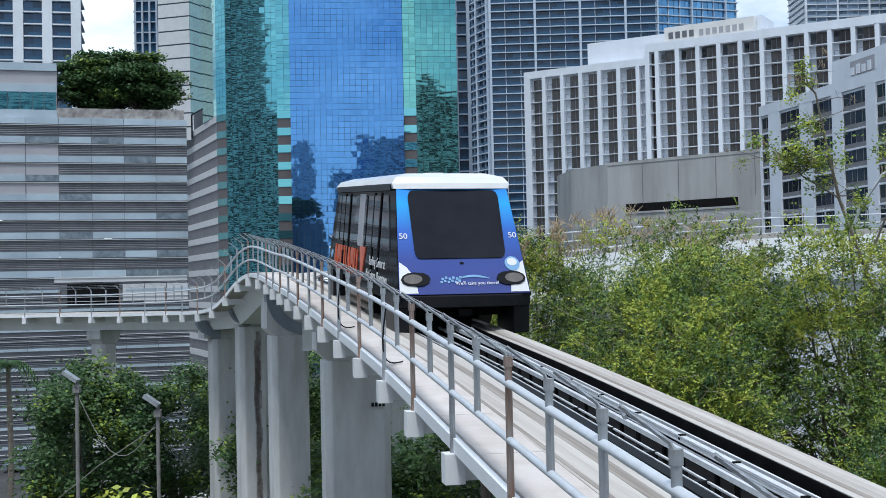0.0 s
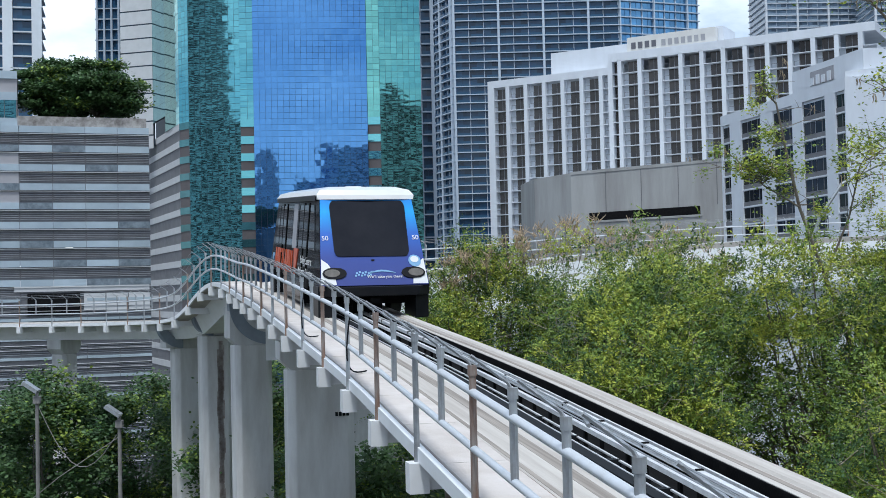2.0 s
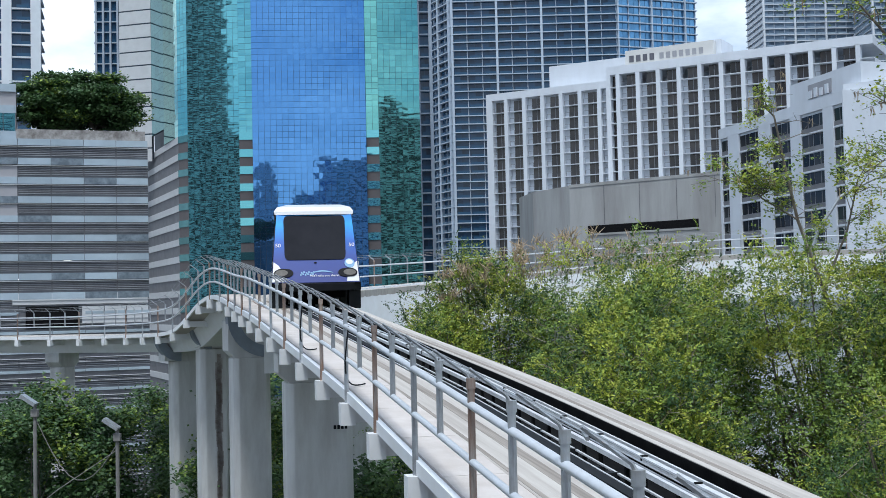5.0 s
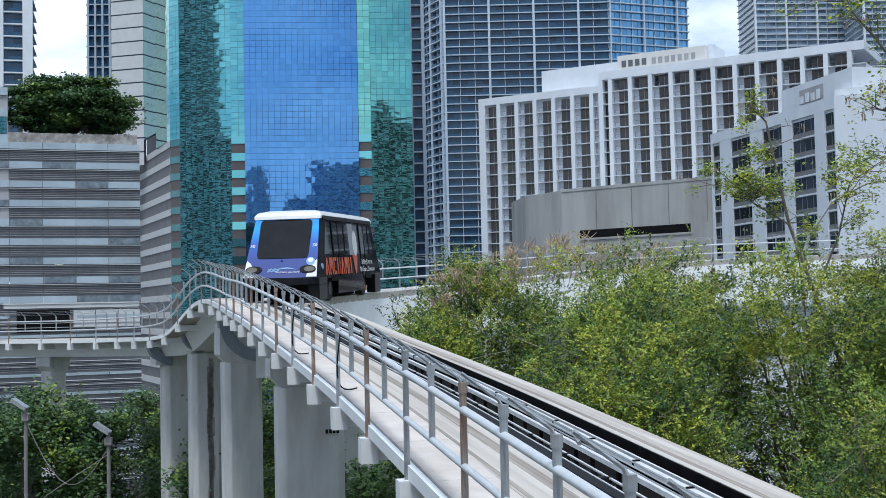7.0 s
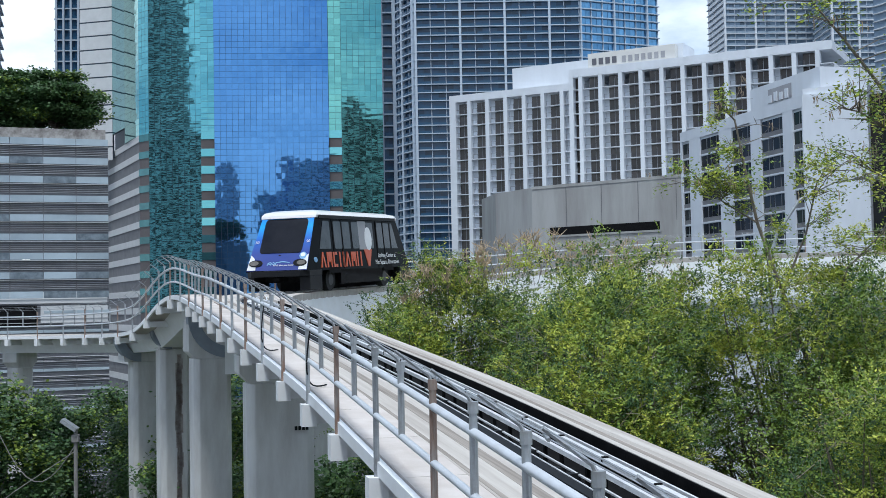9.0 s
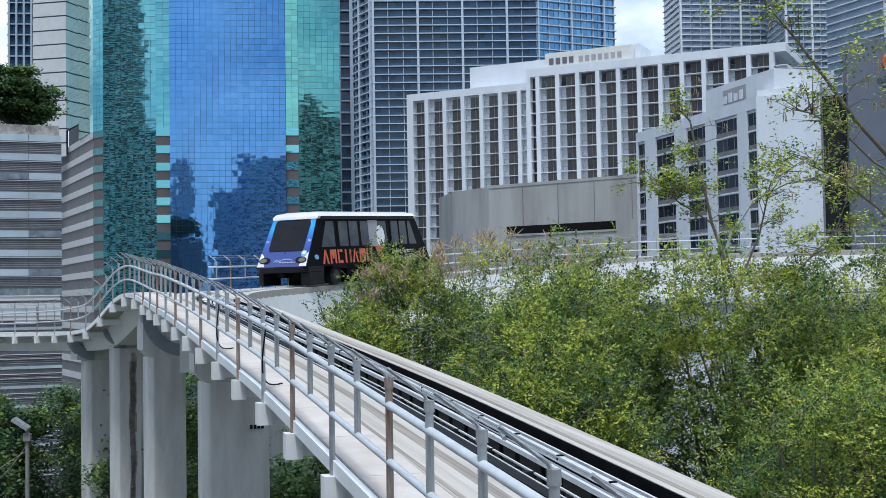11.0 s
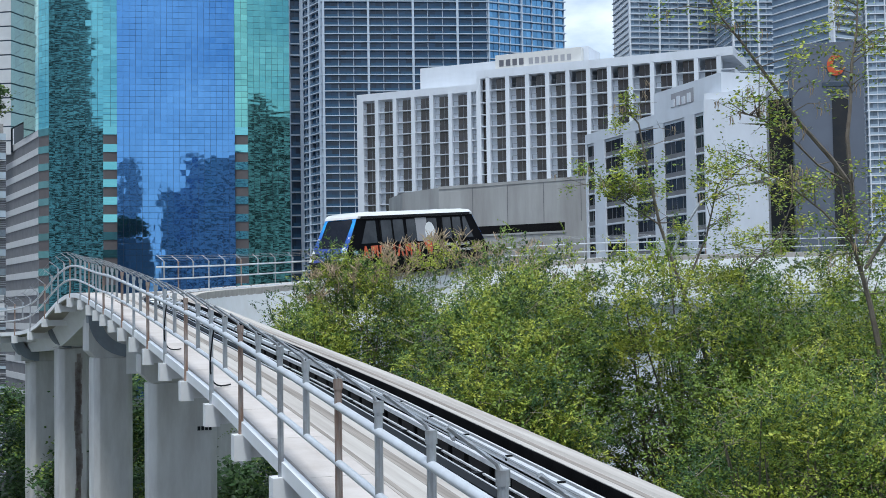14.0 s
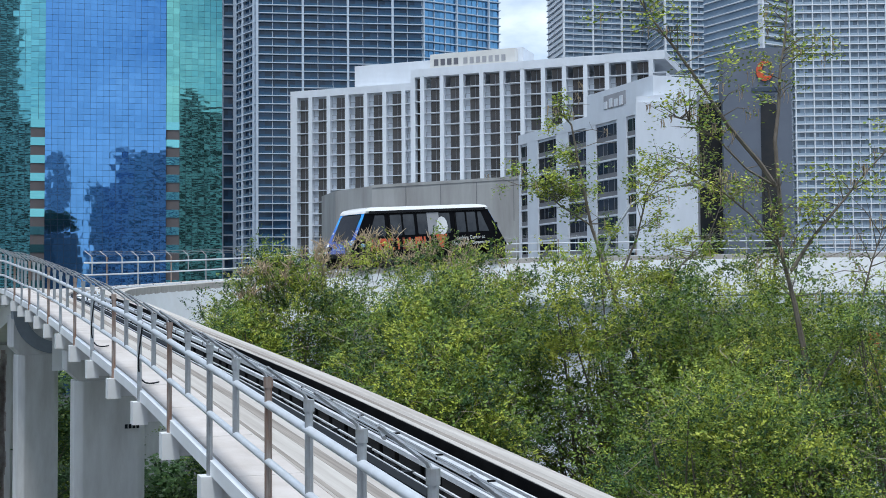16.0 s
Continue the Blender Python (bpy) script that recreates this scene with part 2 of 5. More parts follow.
def part(name, mesh, mat, parent, label="", smooth=False, bevel=0.0, m=None, kind=""):
    me = mesh.done(name, mat, smooth, bevel) if isinstance(mesh, Mesh) else mesh
    ob = new(name, me)
    ob.parent = parent
    if m is not None:
        ob.matrix_basis = m
    return tagged(ob, label, kind=kind)


def empty(name, m=None, label="", category="", group="", kind=""):
    ob = new(name)
    ob.empty_display_size = 0.2
    if m is not None:
        ob.matrix_basis = m
    return tagged(ob, label, category, group, kind)


def lettering(text, size, mat, name, parent, m, label="", depth=0.004):
    cu = bpy.data.curves.new(name, "FONT")
    cu.body, cu.size, cu.extrude, cu.align_x, cu.align_y = text, size, depth, "CENTER", "CENTER"
    tmp = new(name, cu)
    bpy.context.view_layer.update()
    me = bpy.data.meshes.new_from_object(tmp.evaluated_get(bpy.context.evaluated_depsgraph_get()))
    bpy.data.objects.remove(tmp)
    me.materials.clear()
    me.materials.append(mat)
    ob = part(name, me, mat, parent, label, m=m)
    return ob


GROUND = -21.0

# ---- guideway lines ----


def smooth01(x):
    x = min(1.0, max(0.0, x))
    return x * x * (3 - 2 * x)


def interp(rows, s):
    """Smooth interpolation through (s, value) rows."""
    if s <= rows[0][0]:
        return rows[0][1] + (s - rows[0][0]) * (rows[1][1] - rows[0][1]) / (rows[1][0] - rows[0][0])
    for i in range(len(rows) - 1):
        a, b = rows[i], rows[i + 1]
        if s <= b[0]:
            p, q = rows[max(0, i - 1)], rows[min(len(rows) - 1, i + 2)]
            h = b[0] - a[0]
            ma = (b[1] - p[1]) / (b[0] - p[0]) if p is not a else (b[1] - a[1]) / h
            mb = (q[1] - a[1]) / (q[0] - a[0]) if q is not b else (b[1] - a[1]) / h
            t = (s - a[0]) / h
            return (2 * t**3 - 3 * t**2 + 1) * a[1] + (t**3 - 2 * t**2 + t) * h * ma + (-2 * t**3 + 3 * t**2) * b[1] + (t**3 - t**2) * h * mb
    a, b = rows[-2], rows[-1]
    return b[1] + (s - b[0]) * (b[1] - a[1]) / (b[0] - a[0])


MAIN_Z = [(-20, -4.43), (0, -2.91), (10, -2.15), (15, -1.79), (20, -1.44), (25, -1.09), (30, -0.75), (40, -0.04), (50, 0.50), (60, 0.88), (70, 1.43), (80, 2.15), (90, 2.73), (140, 3.5)]
LEFT_Z = [(-20, -4.43), (0, -2.91), (20, -1.385), (30, -0.66), (38, -0.13), (42, 0.06), (46, 0.30), (50, 0.57), (52, 0.58), (54, 0.40), (56, 0.02), (58, -0.48), (60, -0.88), (63, -1.1), (68, -1.22), (76, -1.33), (128, -1.4)]


def main_heading(s):
    h = 10.73 + 1.75 * smooth01((s - 17) / 6)
    return h - max(0.0, min(s, 51.96) - 43.96) * 3.037 - max(0.0, min(s, 92) - 51.96) * 1.82


def left_heading(s):
    h = 10.73 + 1.75 * smooth01((s - 17) / 6)
    return h + max(0.0, min(s, 66) - 44.0) * 0.75 + max(0.0, min(s, 88) - 66.0) * 2.6


def build_line(heading, zs, s0, s1, step=0.5):
    """Points of a line: (s, position, right), from its heading and height."""
    h = radians(10.73)
    u, r = (-math.sin(h), math.cos(h)), (math.cos(h), math.sin(h))
    s = s0
    x, y = u[0] * s + r[0] * 5.48, u[1] * s + r[1] * 5.48
    out = []
    while s <= s1:
        a = radians(heading(s + step / 2))
        b = radians(heading(s))
        out.append((s, Vector((x, y, interp(zs, s))), Vector((math.cos(b), math.sin(b), 0))))
        x, y, s = x - math.sin(a) * step, y + math.cos(a) * step, s + step
    return out


MAIN = build_line(main_heading, MAIN_Z, -8, 132)
LEFT = build_line(left_heading, LEFT_Z, -8, 128)


def at(line, s):
    k = (s - line[0][0]) / 0.5
    i = max(0, min(len(line) - 2, int(k)))
    f = k - i
    a, b = line[i], line[i + 1]
    return a[1].lerp(b[1], f), a[2].lerp(b[2], f).normalized()


def stretch(line, s0, s1, step=1.0, dz=0.0):
    n = max(1, round((s1 - s0) / step))
    out = []
    for i in range(n + 1):
        p, r = at(line, s0 + (s1 - s0) * i / n)
        out.append((p + Vector((0, 0, dz)), r))
    return out



# ---- ground ----
ground = tagged(new("ground", Mesh().box(-2500, -600, GROUND - 1, 2500, 4000, GROUND).done("ground", ASPHALT)), "grey asphalt and paving reaching to the horizon", "ground", kind="structure")
for nm, q, mt, lb in (("lawn", (2, 12, 60, 75), GRASS, "dry grass under the trees beside the guideway"), ("lawn", (-34, 40, -6, 110), GRASS, "patchy grass below the elevated guideway")):
    tagged(new(nm, Mesh().box(q[0], q[1], GROUND, q[2], q[3], GROUND + 0.06).done(nm, mt)), lb, "grass", kind="structure")
road = tagged(new("road", Mesh().box(-140, 112, GROUND, -10, 138, GROUND + 0.02).done("road", ASPHALT)), "grey asphalt street in front of the parking garage", "road", kind="structure")

# ---- guideway ----
# Offsets are metres to the right of the track's middle, heights above its running surface.
guideway = empty("guideway", label="pale concrete elevated guideway with a dark guide trough", category="guideway", kind="structure")
part("running_pad", Mesh().sweep(stretch(MAIN, -8, 46), [(-1.86, -0.9), (-1.08, -0.9), (-1.08, 0), (-1.86, 0)]), PAD, guideway, "worn concrete running pad")
part("running_pad", Mesh().sweep(stretch(MAIN, -8, 46), [(0.46, -0.95), (0.90, -0.95), (0.90, 0.0), (0.88, 0.02), (0.69, 0.02), (0.66, -0.012), (0.46, -0.012)]), PAD, guideway, "worn concrete running pad")
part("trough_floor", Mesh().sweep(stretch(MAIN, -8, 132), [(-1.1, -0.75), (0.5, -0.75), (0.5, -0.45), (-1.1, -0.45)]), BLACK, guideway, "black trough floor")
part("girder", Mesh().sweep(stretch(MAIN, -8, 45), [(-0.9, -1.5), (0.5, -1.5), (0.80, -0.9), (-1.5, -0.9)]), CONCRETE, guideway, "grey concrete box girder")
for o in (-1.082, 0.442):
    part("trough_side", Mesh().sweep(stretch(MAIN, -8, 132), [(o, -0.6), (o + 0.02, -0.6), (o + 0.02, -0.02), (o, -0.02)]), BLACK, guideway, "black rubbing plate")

# right branch: white girder that carries the running pads round the bend
part("white_girder", Mesh().sweep(stretch(MAIN, 45.5, 132), [(-1.5, -2.7), (1.28, -2.7), (1.0, -0.12), (-1.5, -0.12)]), WHITE_PAINT, guideway, "white painted concrete girder")
part("running_pad", Mesh().sweep(stretch(MAIN, 46, 132), [(-1.70, -0.3), (-0.95, -0.3), (-0.95, 0), (-1.70, 0)]), PAD, guideway)
part("running_pad", Mesh().sweep(stretch(MAIN, 46, 132), [(0.46, -0.3), (1.02, -0.3), (1.02, 0.0), (0.46, 0)]), PAD, guideway)
part("walkway_slab", Mesh().sweep(stretch(MAIN, 49, 132), [(-2.5, -0.2), (-1.62, -0.2), (-1.62, -0.02), (-2.5, -0.02)]), CONCRETE_PALE, guideway)

# left branch
part("white_girder", Mesh().sweep(stretch(LEFT, 45, 128), [(-1.5, -1.0), (0.7, -1.0), (1.0, -0.15), (-1.9, -0.15)]), WHITE_PAINT, guideway)
part("running_pad", Mesh().sweep(stretch(LEFT, 45.2, 128), [(-1.86, -0.2), (-1.08, -0.2), (-1.08, 0), (-1.86, 0)]), PAD, guideway)
part("running_pad", Mesh().sweep(stretch(LEFT, 45.2, 128), [(0.46, -0.2), (1.0, -0.2), (1.0, 0), (0.46, 0)]), PAD, guideway)
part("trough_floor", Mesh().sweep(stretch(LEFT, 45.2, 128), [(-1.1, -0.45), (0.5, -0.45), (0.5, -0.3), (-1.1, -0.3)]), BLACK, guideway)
part("edge_beam", Mesh().sweep(stretch(LEFT, -8, 128), [(-2.70, -0.19), (-2.62, -0.19), (-2.62, -0.02), (-2.70, -0.02)]), WHITE_PAINT, guideway, "white steel edge beam")
part("soffit", Mesh().sweep(stretch(LEFT, -8, 128), [(-2.62, -0.2), (-1.62, -0.2), (-1.62, -0.1), (-2.62, -0.1)]), CONCRETE_PALE, guideway)

for o0, o1, zt in ((-1.46, -1.30, 0.004), (-1.82, -1.76, 0.004), (0.56, 0.64, -0.008)):
    part("tyre_stain", Mesh().sweep(stretch(MAIN, -8, 45), [(o0, zt - 0.03), (o1, zt - 0.03), (o1, zt), (o0, zt)]), TYRE_STAIN, guideway, "dark tyre stain on the pad")
part("deck_joint", Mesh().sweep(stretch(MAIN, -8, 45), [(-1.90, -0.1), (-1.868, -0.1), (-1.868, 0.003), (-1.90, 0.003)]), RUST, guideway, "rusty joint strip beside the walkway")

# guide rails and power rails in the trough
# thin pale edge strips put the light on the dark beams' edges into colour
for o, z, w, h, mt, nm in ((-0.80, -0.06, 0.05, 0.32, BLACK, "guide_web"), (-0.80, -0.04, 0.16, 0.025, CABLE, "guide_flange"), (-0.725, -0.03, 0.018, 0.012, STEEL, "lit_edge"), (-0.55, -0.22, 0.26, 0.05, CABLE, "cable_tray"),
                           (-0.995, -0.012, 0.022, 0.02, STEEL, "lit_edge"), (-0.47, -0.10, 0.03, 0.02, STEEL, "lit_edge"),
                           (-0.34, 0.02, 0.06, 0.06, STEEL, "power_rail"), (-0.12, 0.06, 0.075, 0.07, STEEL, "power_rail"), (0.06, 0.03, 0.03, 0.05, STEEL, "power_rail")):
    part(nm, Mesh().sweep(stretch(MAIN, -8, 132), [(o - w / 2, z - h), (o + w / 2, z - h), (o + w / 2, z), (o - w / 2, z)]), mt, guideway)
clip = Mesh().box(-0.36, -0.03, -0.45, -0.32, 0.03, -0.04).box(-0.14, -0.03, -0.45, -0.10, 0.03, -0.01).box(-0.16, -0.025, 0.0, -0.08, 0.025, 0.075).done("rail_clip", BLACK)
tie = Mesh().box(-1.0, -0.10, -0.46, -0.1, 0.10, -0.34).box(-0.70, -0.07, -0.36, -0.45, 0.07, -0.1).done("guide_tie", CABLE)
for i in range(60):
    p, r = at(MAIN, 3 + i * 1.5)
    m_ = Matrix.Translation(p) @ Matrix.Rotation(math.atan2(r.y, r.x), 4, "Z")
    part("rail_clip", clip, None, guideway, m=m_)
    part("guide_tie", tie, None, guideway, m=m_)

# walkway panels
sv = -6.0
while sv < 80:
    fr = stretch(LEFT, sv + 0.008, sv + 2.4 - 0.008, 1.2)
    part("walkway_panel", Mesh().sweep(fr, [(-2.60, -0.1), (-1.885, -0.1), (-1.885, 0.0), (-2.60, 0.0)]), CONCRETE_PALE, guideway)
    sv += 2.4


def railing(line, s0, s1, offset, lean, name, label, spacing, arms, zero=0.0):
    """A pipe railing: full posts on brackets, short posts between them, two rails and leaning arms with wires."""
    rail = empty(name, label=label, category="railing", group="guideway railings")
    top = [(p + r * offset + Vector((0, 0, 1.06))) for p, r in stretch(line, s0, s1, 0.6)]
    mid = [(p + r * offset + Vector((0, 0, 0.52))) for p, r in stretch(line, s0, s1, 0.6)]
    part("top_rail", Mesh().tube(top, 0.042, 10), PIPE, rail, "pale painted top pipe", smooth=True)
    part("mid_rail", Mesh().tube(mid, 0.038, 10), PIPE, rail, "pale painted middle pipe", smooth=True)
    long_post = Mesh().tube([(0, 0, -0.32), (0, 0, 1.30)], 0.036, 10).tube([(0, 0, 1.22), (0, 0, 1.32)], 0.046, 10).done("post", GALV)
    long_rust = Mesh().tube([(0, 0, -0.32), (0, 0, 1.30)], 0.036, 10).tube([(0, 0, 1.22), (0, 0, 1.32)], 0.046, 10).done("post", RUST)
    short = Mesh().tube([(0, 0, 0.52), (0, 0, 1.30)], 0.036, 10).tube([(0, 0, 1.22), (0, 0, 1.32)], 0.046, 10).done("short_post", GALV)
    bracket = Mesh().box(-0.12, -0.13, -0.56, 0.12, 0.13, -0.20).box(0.12, -0.10, -0.52, 1.0, 0.10, -0.26).done("bracket", WHITE_PAINT)
    arm = Mesh().tube([(0, 0, 1.28), (0.04 * lean, 0, 1.36), (0.36 * lean, 0, 1.60)], 0.017, 6).done("arm", GALV)
    link = Mesh().tube([(-0.02, -0.10, 0), (0.02, 0.10, 0.02)], 0.016, 5).done("turnbuckle", GALV)
    i = 0
    s = s0 + (zero - s0) % spacing
    i = round((s - zero) / spacing)
    tips = [[], [], []]
    while s <= s1:
        p, r = at(line, s)
        m = Matrix.Translation(p + r * offset) @ Matrix.Rotation(math.atan2(r.y, r.x), 4, "Z")
        if i % 2 == 0:
            part("post", long_rust if i % 4 == 0 else long_post, None, rail, m=m)
            part("bracket", bracket, None, rail, m=m)
        else:
            part("short_post", short, None, rail, m=m)
        if arms:
            part("arm", arm, None, rail, m=m)
            if i % 2:
                part("turnbuckle", link, None, rail, m=m @ Matrix.Translation((0.23 * lean, 0.3, 1.5)))
            for j, (dx, dz) in enumerate(((0.12, 1.42), (0.23, 1.505), (0.34, 1.59))):
                tips[j].append(m @ Vector((dx * lean, 0, dz)))
        s, i = s + spacing, i + 1
    for tip in tips:
        if len(tip) > 1:
            part("wire", Mesh().tube(tip, 0.006, 4), GALV, rail, "thin steel wire")
    return rail


railing(LEFT, 2, 100, -2.70, -1, "railing", "pale pipe railing with galvanised and rusty posts along the walkway", 1.43, True, 11.4)
railing(MAIN, 55, 128, -2.45, -1, "railing", "grey pipe railing on the far side of the bend", 1.43, True)


def column(s, line, o, w, d, label, top=-2.0, head=0.85, elbow=None):
    """A chamfered shaft, a beam head under the girder and, on some, a curved steel elbow (middle, inner and outer radius)."""
    p, r = at(line, s)
    c = p + r * o
    col = empty("column", Matrix.Translation((c.x, c.y, GROUND)) @ Matrix.Rotation(math.atan2(r.y, r.x), 4, "Z"), label, "column", "guideway columns")
    h = c.z + top - GROUND
    ch = 0.22
    poly = [(-w + ch, -d), (w - ch, -d), (w, -d + ch), (w, d - ch), (w - ch, d), (-w + ch, d), (-w, d - ch), (-w, -d + ch)]
    ht = h - head
    part("shaft", Mesh().prism(poly, 0, ht), CONCRETE, col, bevel=0.05)
    if head > 0.3:
        m = Mesh()
        prof = [(-w + 0.1, ht), (w - 0.1, ht), (w + 0.22, ht + 0.3), (w + 0.22, h), (-w - 0.22, h), (-w - 0.22, ht + 0.3)]
        n = len(prof)
        m.add([(x, -d + 0.06, z) for x, z in prof] + [(x, d - 0.06, z) for x, z in prof], [tuple(range(n)), tuple(reversed(range(n, 2 * n)))] + [(i, n + i, n + (i + 1) % n, (i + 1) % n) for i in range(n)])
        part("cap", m, CONCRETE, col, bevel=0.02)
    if elbow:
        cx, ri, ro = elbow
        cz = ht + ro
        m = Mesh()
        k = 10
        ang = [radians(180 + 90 * i / k) for i in range(k + 1)]
        ring = [(cx + ro * math.cos(a), cz + ro * math.sin(a)) for a in ang] + [(cx + ri * math.cos(a), cz + ri * math.sin(a)) for a in reversed(ang)]
        n = len(ring)
        m.v = [(x, y, z) for y in (-d - 0.02, -d + 0.5) for x, z in ring]
        for i in range(k):
            m.f += [(i, i + 1, n - 2 - i, n - 1 - i), (n + n - 1 - i, n + n - 2 - i, n + i + 1, n + i)]
        m.f += [(i, n + i, n + (i + 1) % n, (i + 1) % n) for i in range(n)]
        part("elbow", m, STEEL_GREY, col, "curved blue-grey steel elbow")
        part("cross_beam", Mesh().box(cx - ri, -d + 0.1, ht + 0.02, w * 0.9, d - 0.1, ht + 0.45), CONCRETE, col, "short concrete beam under the girder", bevel=0.02)
    return col


column(9.0, MAIN, -0.6, 0.9, 0.62, "grey concrete column close under the guideway", -1.45)
column(37.0, MAIN, -0.75, 1.0, 0.70, "grey concrete column with stained sides under the guideway", -1.15)
column(53.0, LEFT, -0.8, 0.80, 0.70, "tall pale concrete column under the guideway's branch", -1.0, 1.6, (0.7, 1.25, 1.75))
column(60.0, LEFT, -0.8, 0.72, 0.62, "tall concrete column with a long dark water stain", -1.0, 0.0, (-0.2, 0.55, 0.95))
column(65.0, LEFT, -0.8, 0.68, 0.62, "tall concrete column under the bend of the branch", -1.0, 0.45, (-0.3, 0.85, 1.3))
column(78.3, LEFT, -0.8, 0.60, 0.60, "pale concrete column below the distant branch", -1.0)
column(104.0, LEFT, -0.8, 0.60, 0.60, "pale concrete column below the distant branch", -1.0)
for sc in (58, 78, 98, 120):
    column(sc, MAIN, -0.3, 0.65, 0.65, "grey concrete column under the right branch", -2.7)


# ---- buildings ----


def frame_of(x0, y0, x1, y1):
    """A building's space: its front runs from the first point to the second, and its depth goes away from the viewer."""
    return Matrix.Translation((x0, y0, 0)) @ Matrix.Rotation(math.atan2(y1 - y0, x1 - x0), 4, "Z"), math.hypot(x1 - x0, y1 - y0)


def hotel():
    m, w = frame_of(20.8, 294, 97.6, 246.2)
    b = empty("hotel", m, "white concrete hotel with deep fins between its windows", "hotel")
    bay, fl, rec = 4.84, 2.78, 1.5
    step = 6.5 * bay
    roof1, roof2 = 50.6, 53.6
    part("wall", Mesh().box(0, rec, GROUND, w, 20, roof1 - 1.4), HOTEL_WHITE, b)
    part("parapet", Mesh().box(-0.2, 0, roof1 - 1.7, step, 19.5, roof1), HOTEL_WHITE, b)
    part("parapet", Mesh().box(step, -0.3, roof2 - 1.9, w, 19.5, roof2), HOTEL_WHITE, b)
    win = Mesh().box(-1.3, -0.06, -1.27, 1.3, 0.05, 1.25).done("window", WINDOW_BROWN)
    mull = Mesh().box(-0.04, -0.12, -1.26, 0.04, -0.062, 1.24).done("mullion", LOUVRE)
    bar = Mesh().tube([(-2.1, -1.03, -1.3), (-2.1, -1.03, -0.3), (-0.9, -1.03, -0.3), (-0.9, -1.03, -1.3)], 0.05, 4).done("balcony_rail", GREY_BAND)
    n = int(w / bay)
    for i in range(n + 1):
        x = i * bay
        left = x < step - 0.5
        top = (roof1 if left else roof2) - 1.7
        f0 = 0.0 if left else -0.3
        part("fin", Mesh().box(x - 0.2, f0, GROUND, x + (1.5 if i == 0 else 0.75), rec + 0.1, top), HOTEL_WHITE, b)
    part("fin", Mesh().box(step - 0.2, -0.3, GROUND, step + 0.9, rec + 0.1, roof2 - 1.9), HOTEL_WHITE, b)
    rows = 24
    for j in range(rows):
        for nm, x0, x1, rf, f0 in (("floor_slab", 0, step, roof1, 0.25), ("floor_slab", step, w, roof2, -0.05)):
            z = rf - 1.9 - (j + 1) * fl
            part(nm, Mesh().box(x0, f0, z - 0.13, x1, rec + 0.05, z + 0.02), HOTEL_WHITE, b)
        if j < 17:
            for i in range(n):
                x = i * bay + 0.75 + (bay - 0.95) * 0.62
                rf = roof1 if x < step else roof2
                wd = part("window", win, None, b, m=Matrix.Translation((x, rec - 0.04, rf - 1.9 - (j + 0.5) * fl)))
                part("mullion", mull, None, wd)
                part("balcony_rail", bar, None, wd)
    part("penthouse", Mesh().box(14.6, 5, roof1 - 1, 35.6, 18, roof1 + 6.0), HOTEL_WHITE, b)
    board = part("sign_board", Mesh().box(35.6, 1.2, roof2 - 0.5, 56.4, 3.0, roof2 + 3.5), SIGN_CREAM, b, "cream rooftop sign board", bevel=0.05)
    part("sign_block", Mesh().box(37, 3.2, roof2 - 1, 57.6, 12, roof2 + 3.9), HOTEL_WHITE, b)
    x = 36.6
    for gw, heavy in [(1.25, 1)] * 4 + [(0.35, -1)] + [(1.15, 0)] * 7:
        if heavy >= 0:
            part("sign_mark", Mesh().box(x + 0.05, 1.08, roof2 + 0.75, x + gw - 0.15, 1.19, roof2 + 2.15 + 0.1 * heavy), SIGN_DARK if heavy else LOUVRE, board, "grey sign stroke")
        x += gw + 0.38


hotel()


def concrete_hall():
    b = empty("concrete_hall", None, "weathered grey concrete hall with a long dark slot", "hall")
    pts = [(26.0, 272), (27.6, 258), (33.8, 246), (59.5, 224.4), (66, 219), (76, 250), (48, 275)]
    part("wall", Mesh().prism(pts, GROUND, 23.4), HALL_CONCRETE, b)
    c0, c1 = Vector((33.8, 246, 0)), Vector((66, 219, 0))
    d = (c1 - c0).normalized()
    nrm = Vector((d.y, -d.x, 0))
    # the slot is a black strip on the wall, its inner shade put into colour
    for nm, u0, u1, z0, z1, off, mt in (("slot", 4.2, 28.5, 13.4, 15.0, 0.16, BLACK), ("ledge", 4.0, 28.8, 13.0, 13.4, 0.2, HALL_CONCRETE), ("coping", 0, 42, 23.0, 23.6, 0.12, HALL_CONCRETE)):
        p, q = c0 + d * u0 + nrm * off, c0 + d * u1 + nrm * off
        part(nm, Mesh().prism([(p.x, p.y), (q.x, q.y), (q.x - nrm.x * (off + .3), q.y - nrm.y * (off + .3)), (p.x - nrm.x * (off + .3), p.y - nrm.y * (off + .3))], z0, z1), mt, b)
    for u in (8, 16, 24, 32):
        p = c0 + d * u + nrm * 0.08
        part("joint", Mesh().prism([(p.x, p.y), (p.x + d.x * 0.12, p.y + d.y * 0.12), (p.x + d.x * 0.12 - nrm.x * .2, p.y + d.y * 0.12 - nrm.y * .2), (p.x - nrm.x * .2, p.y - nrm.y * .2)], 15.1, 22.9), GREY_BAND, b)


concrete_hall()


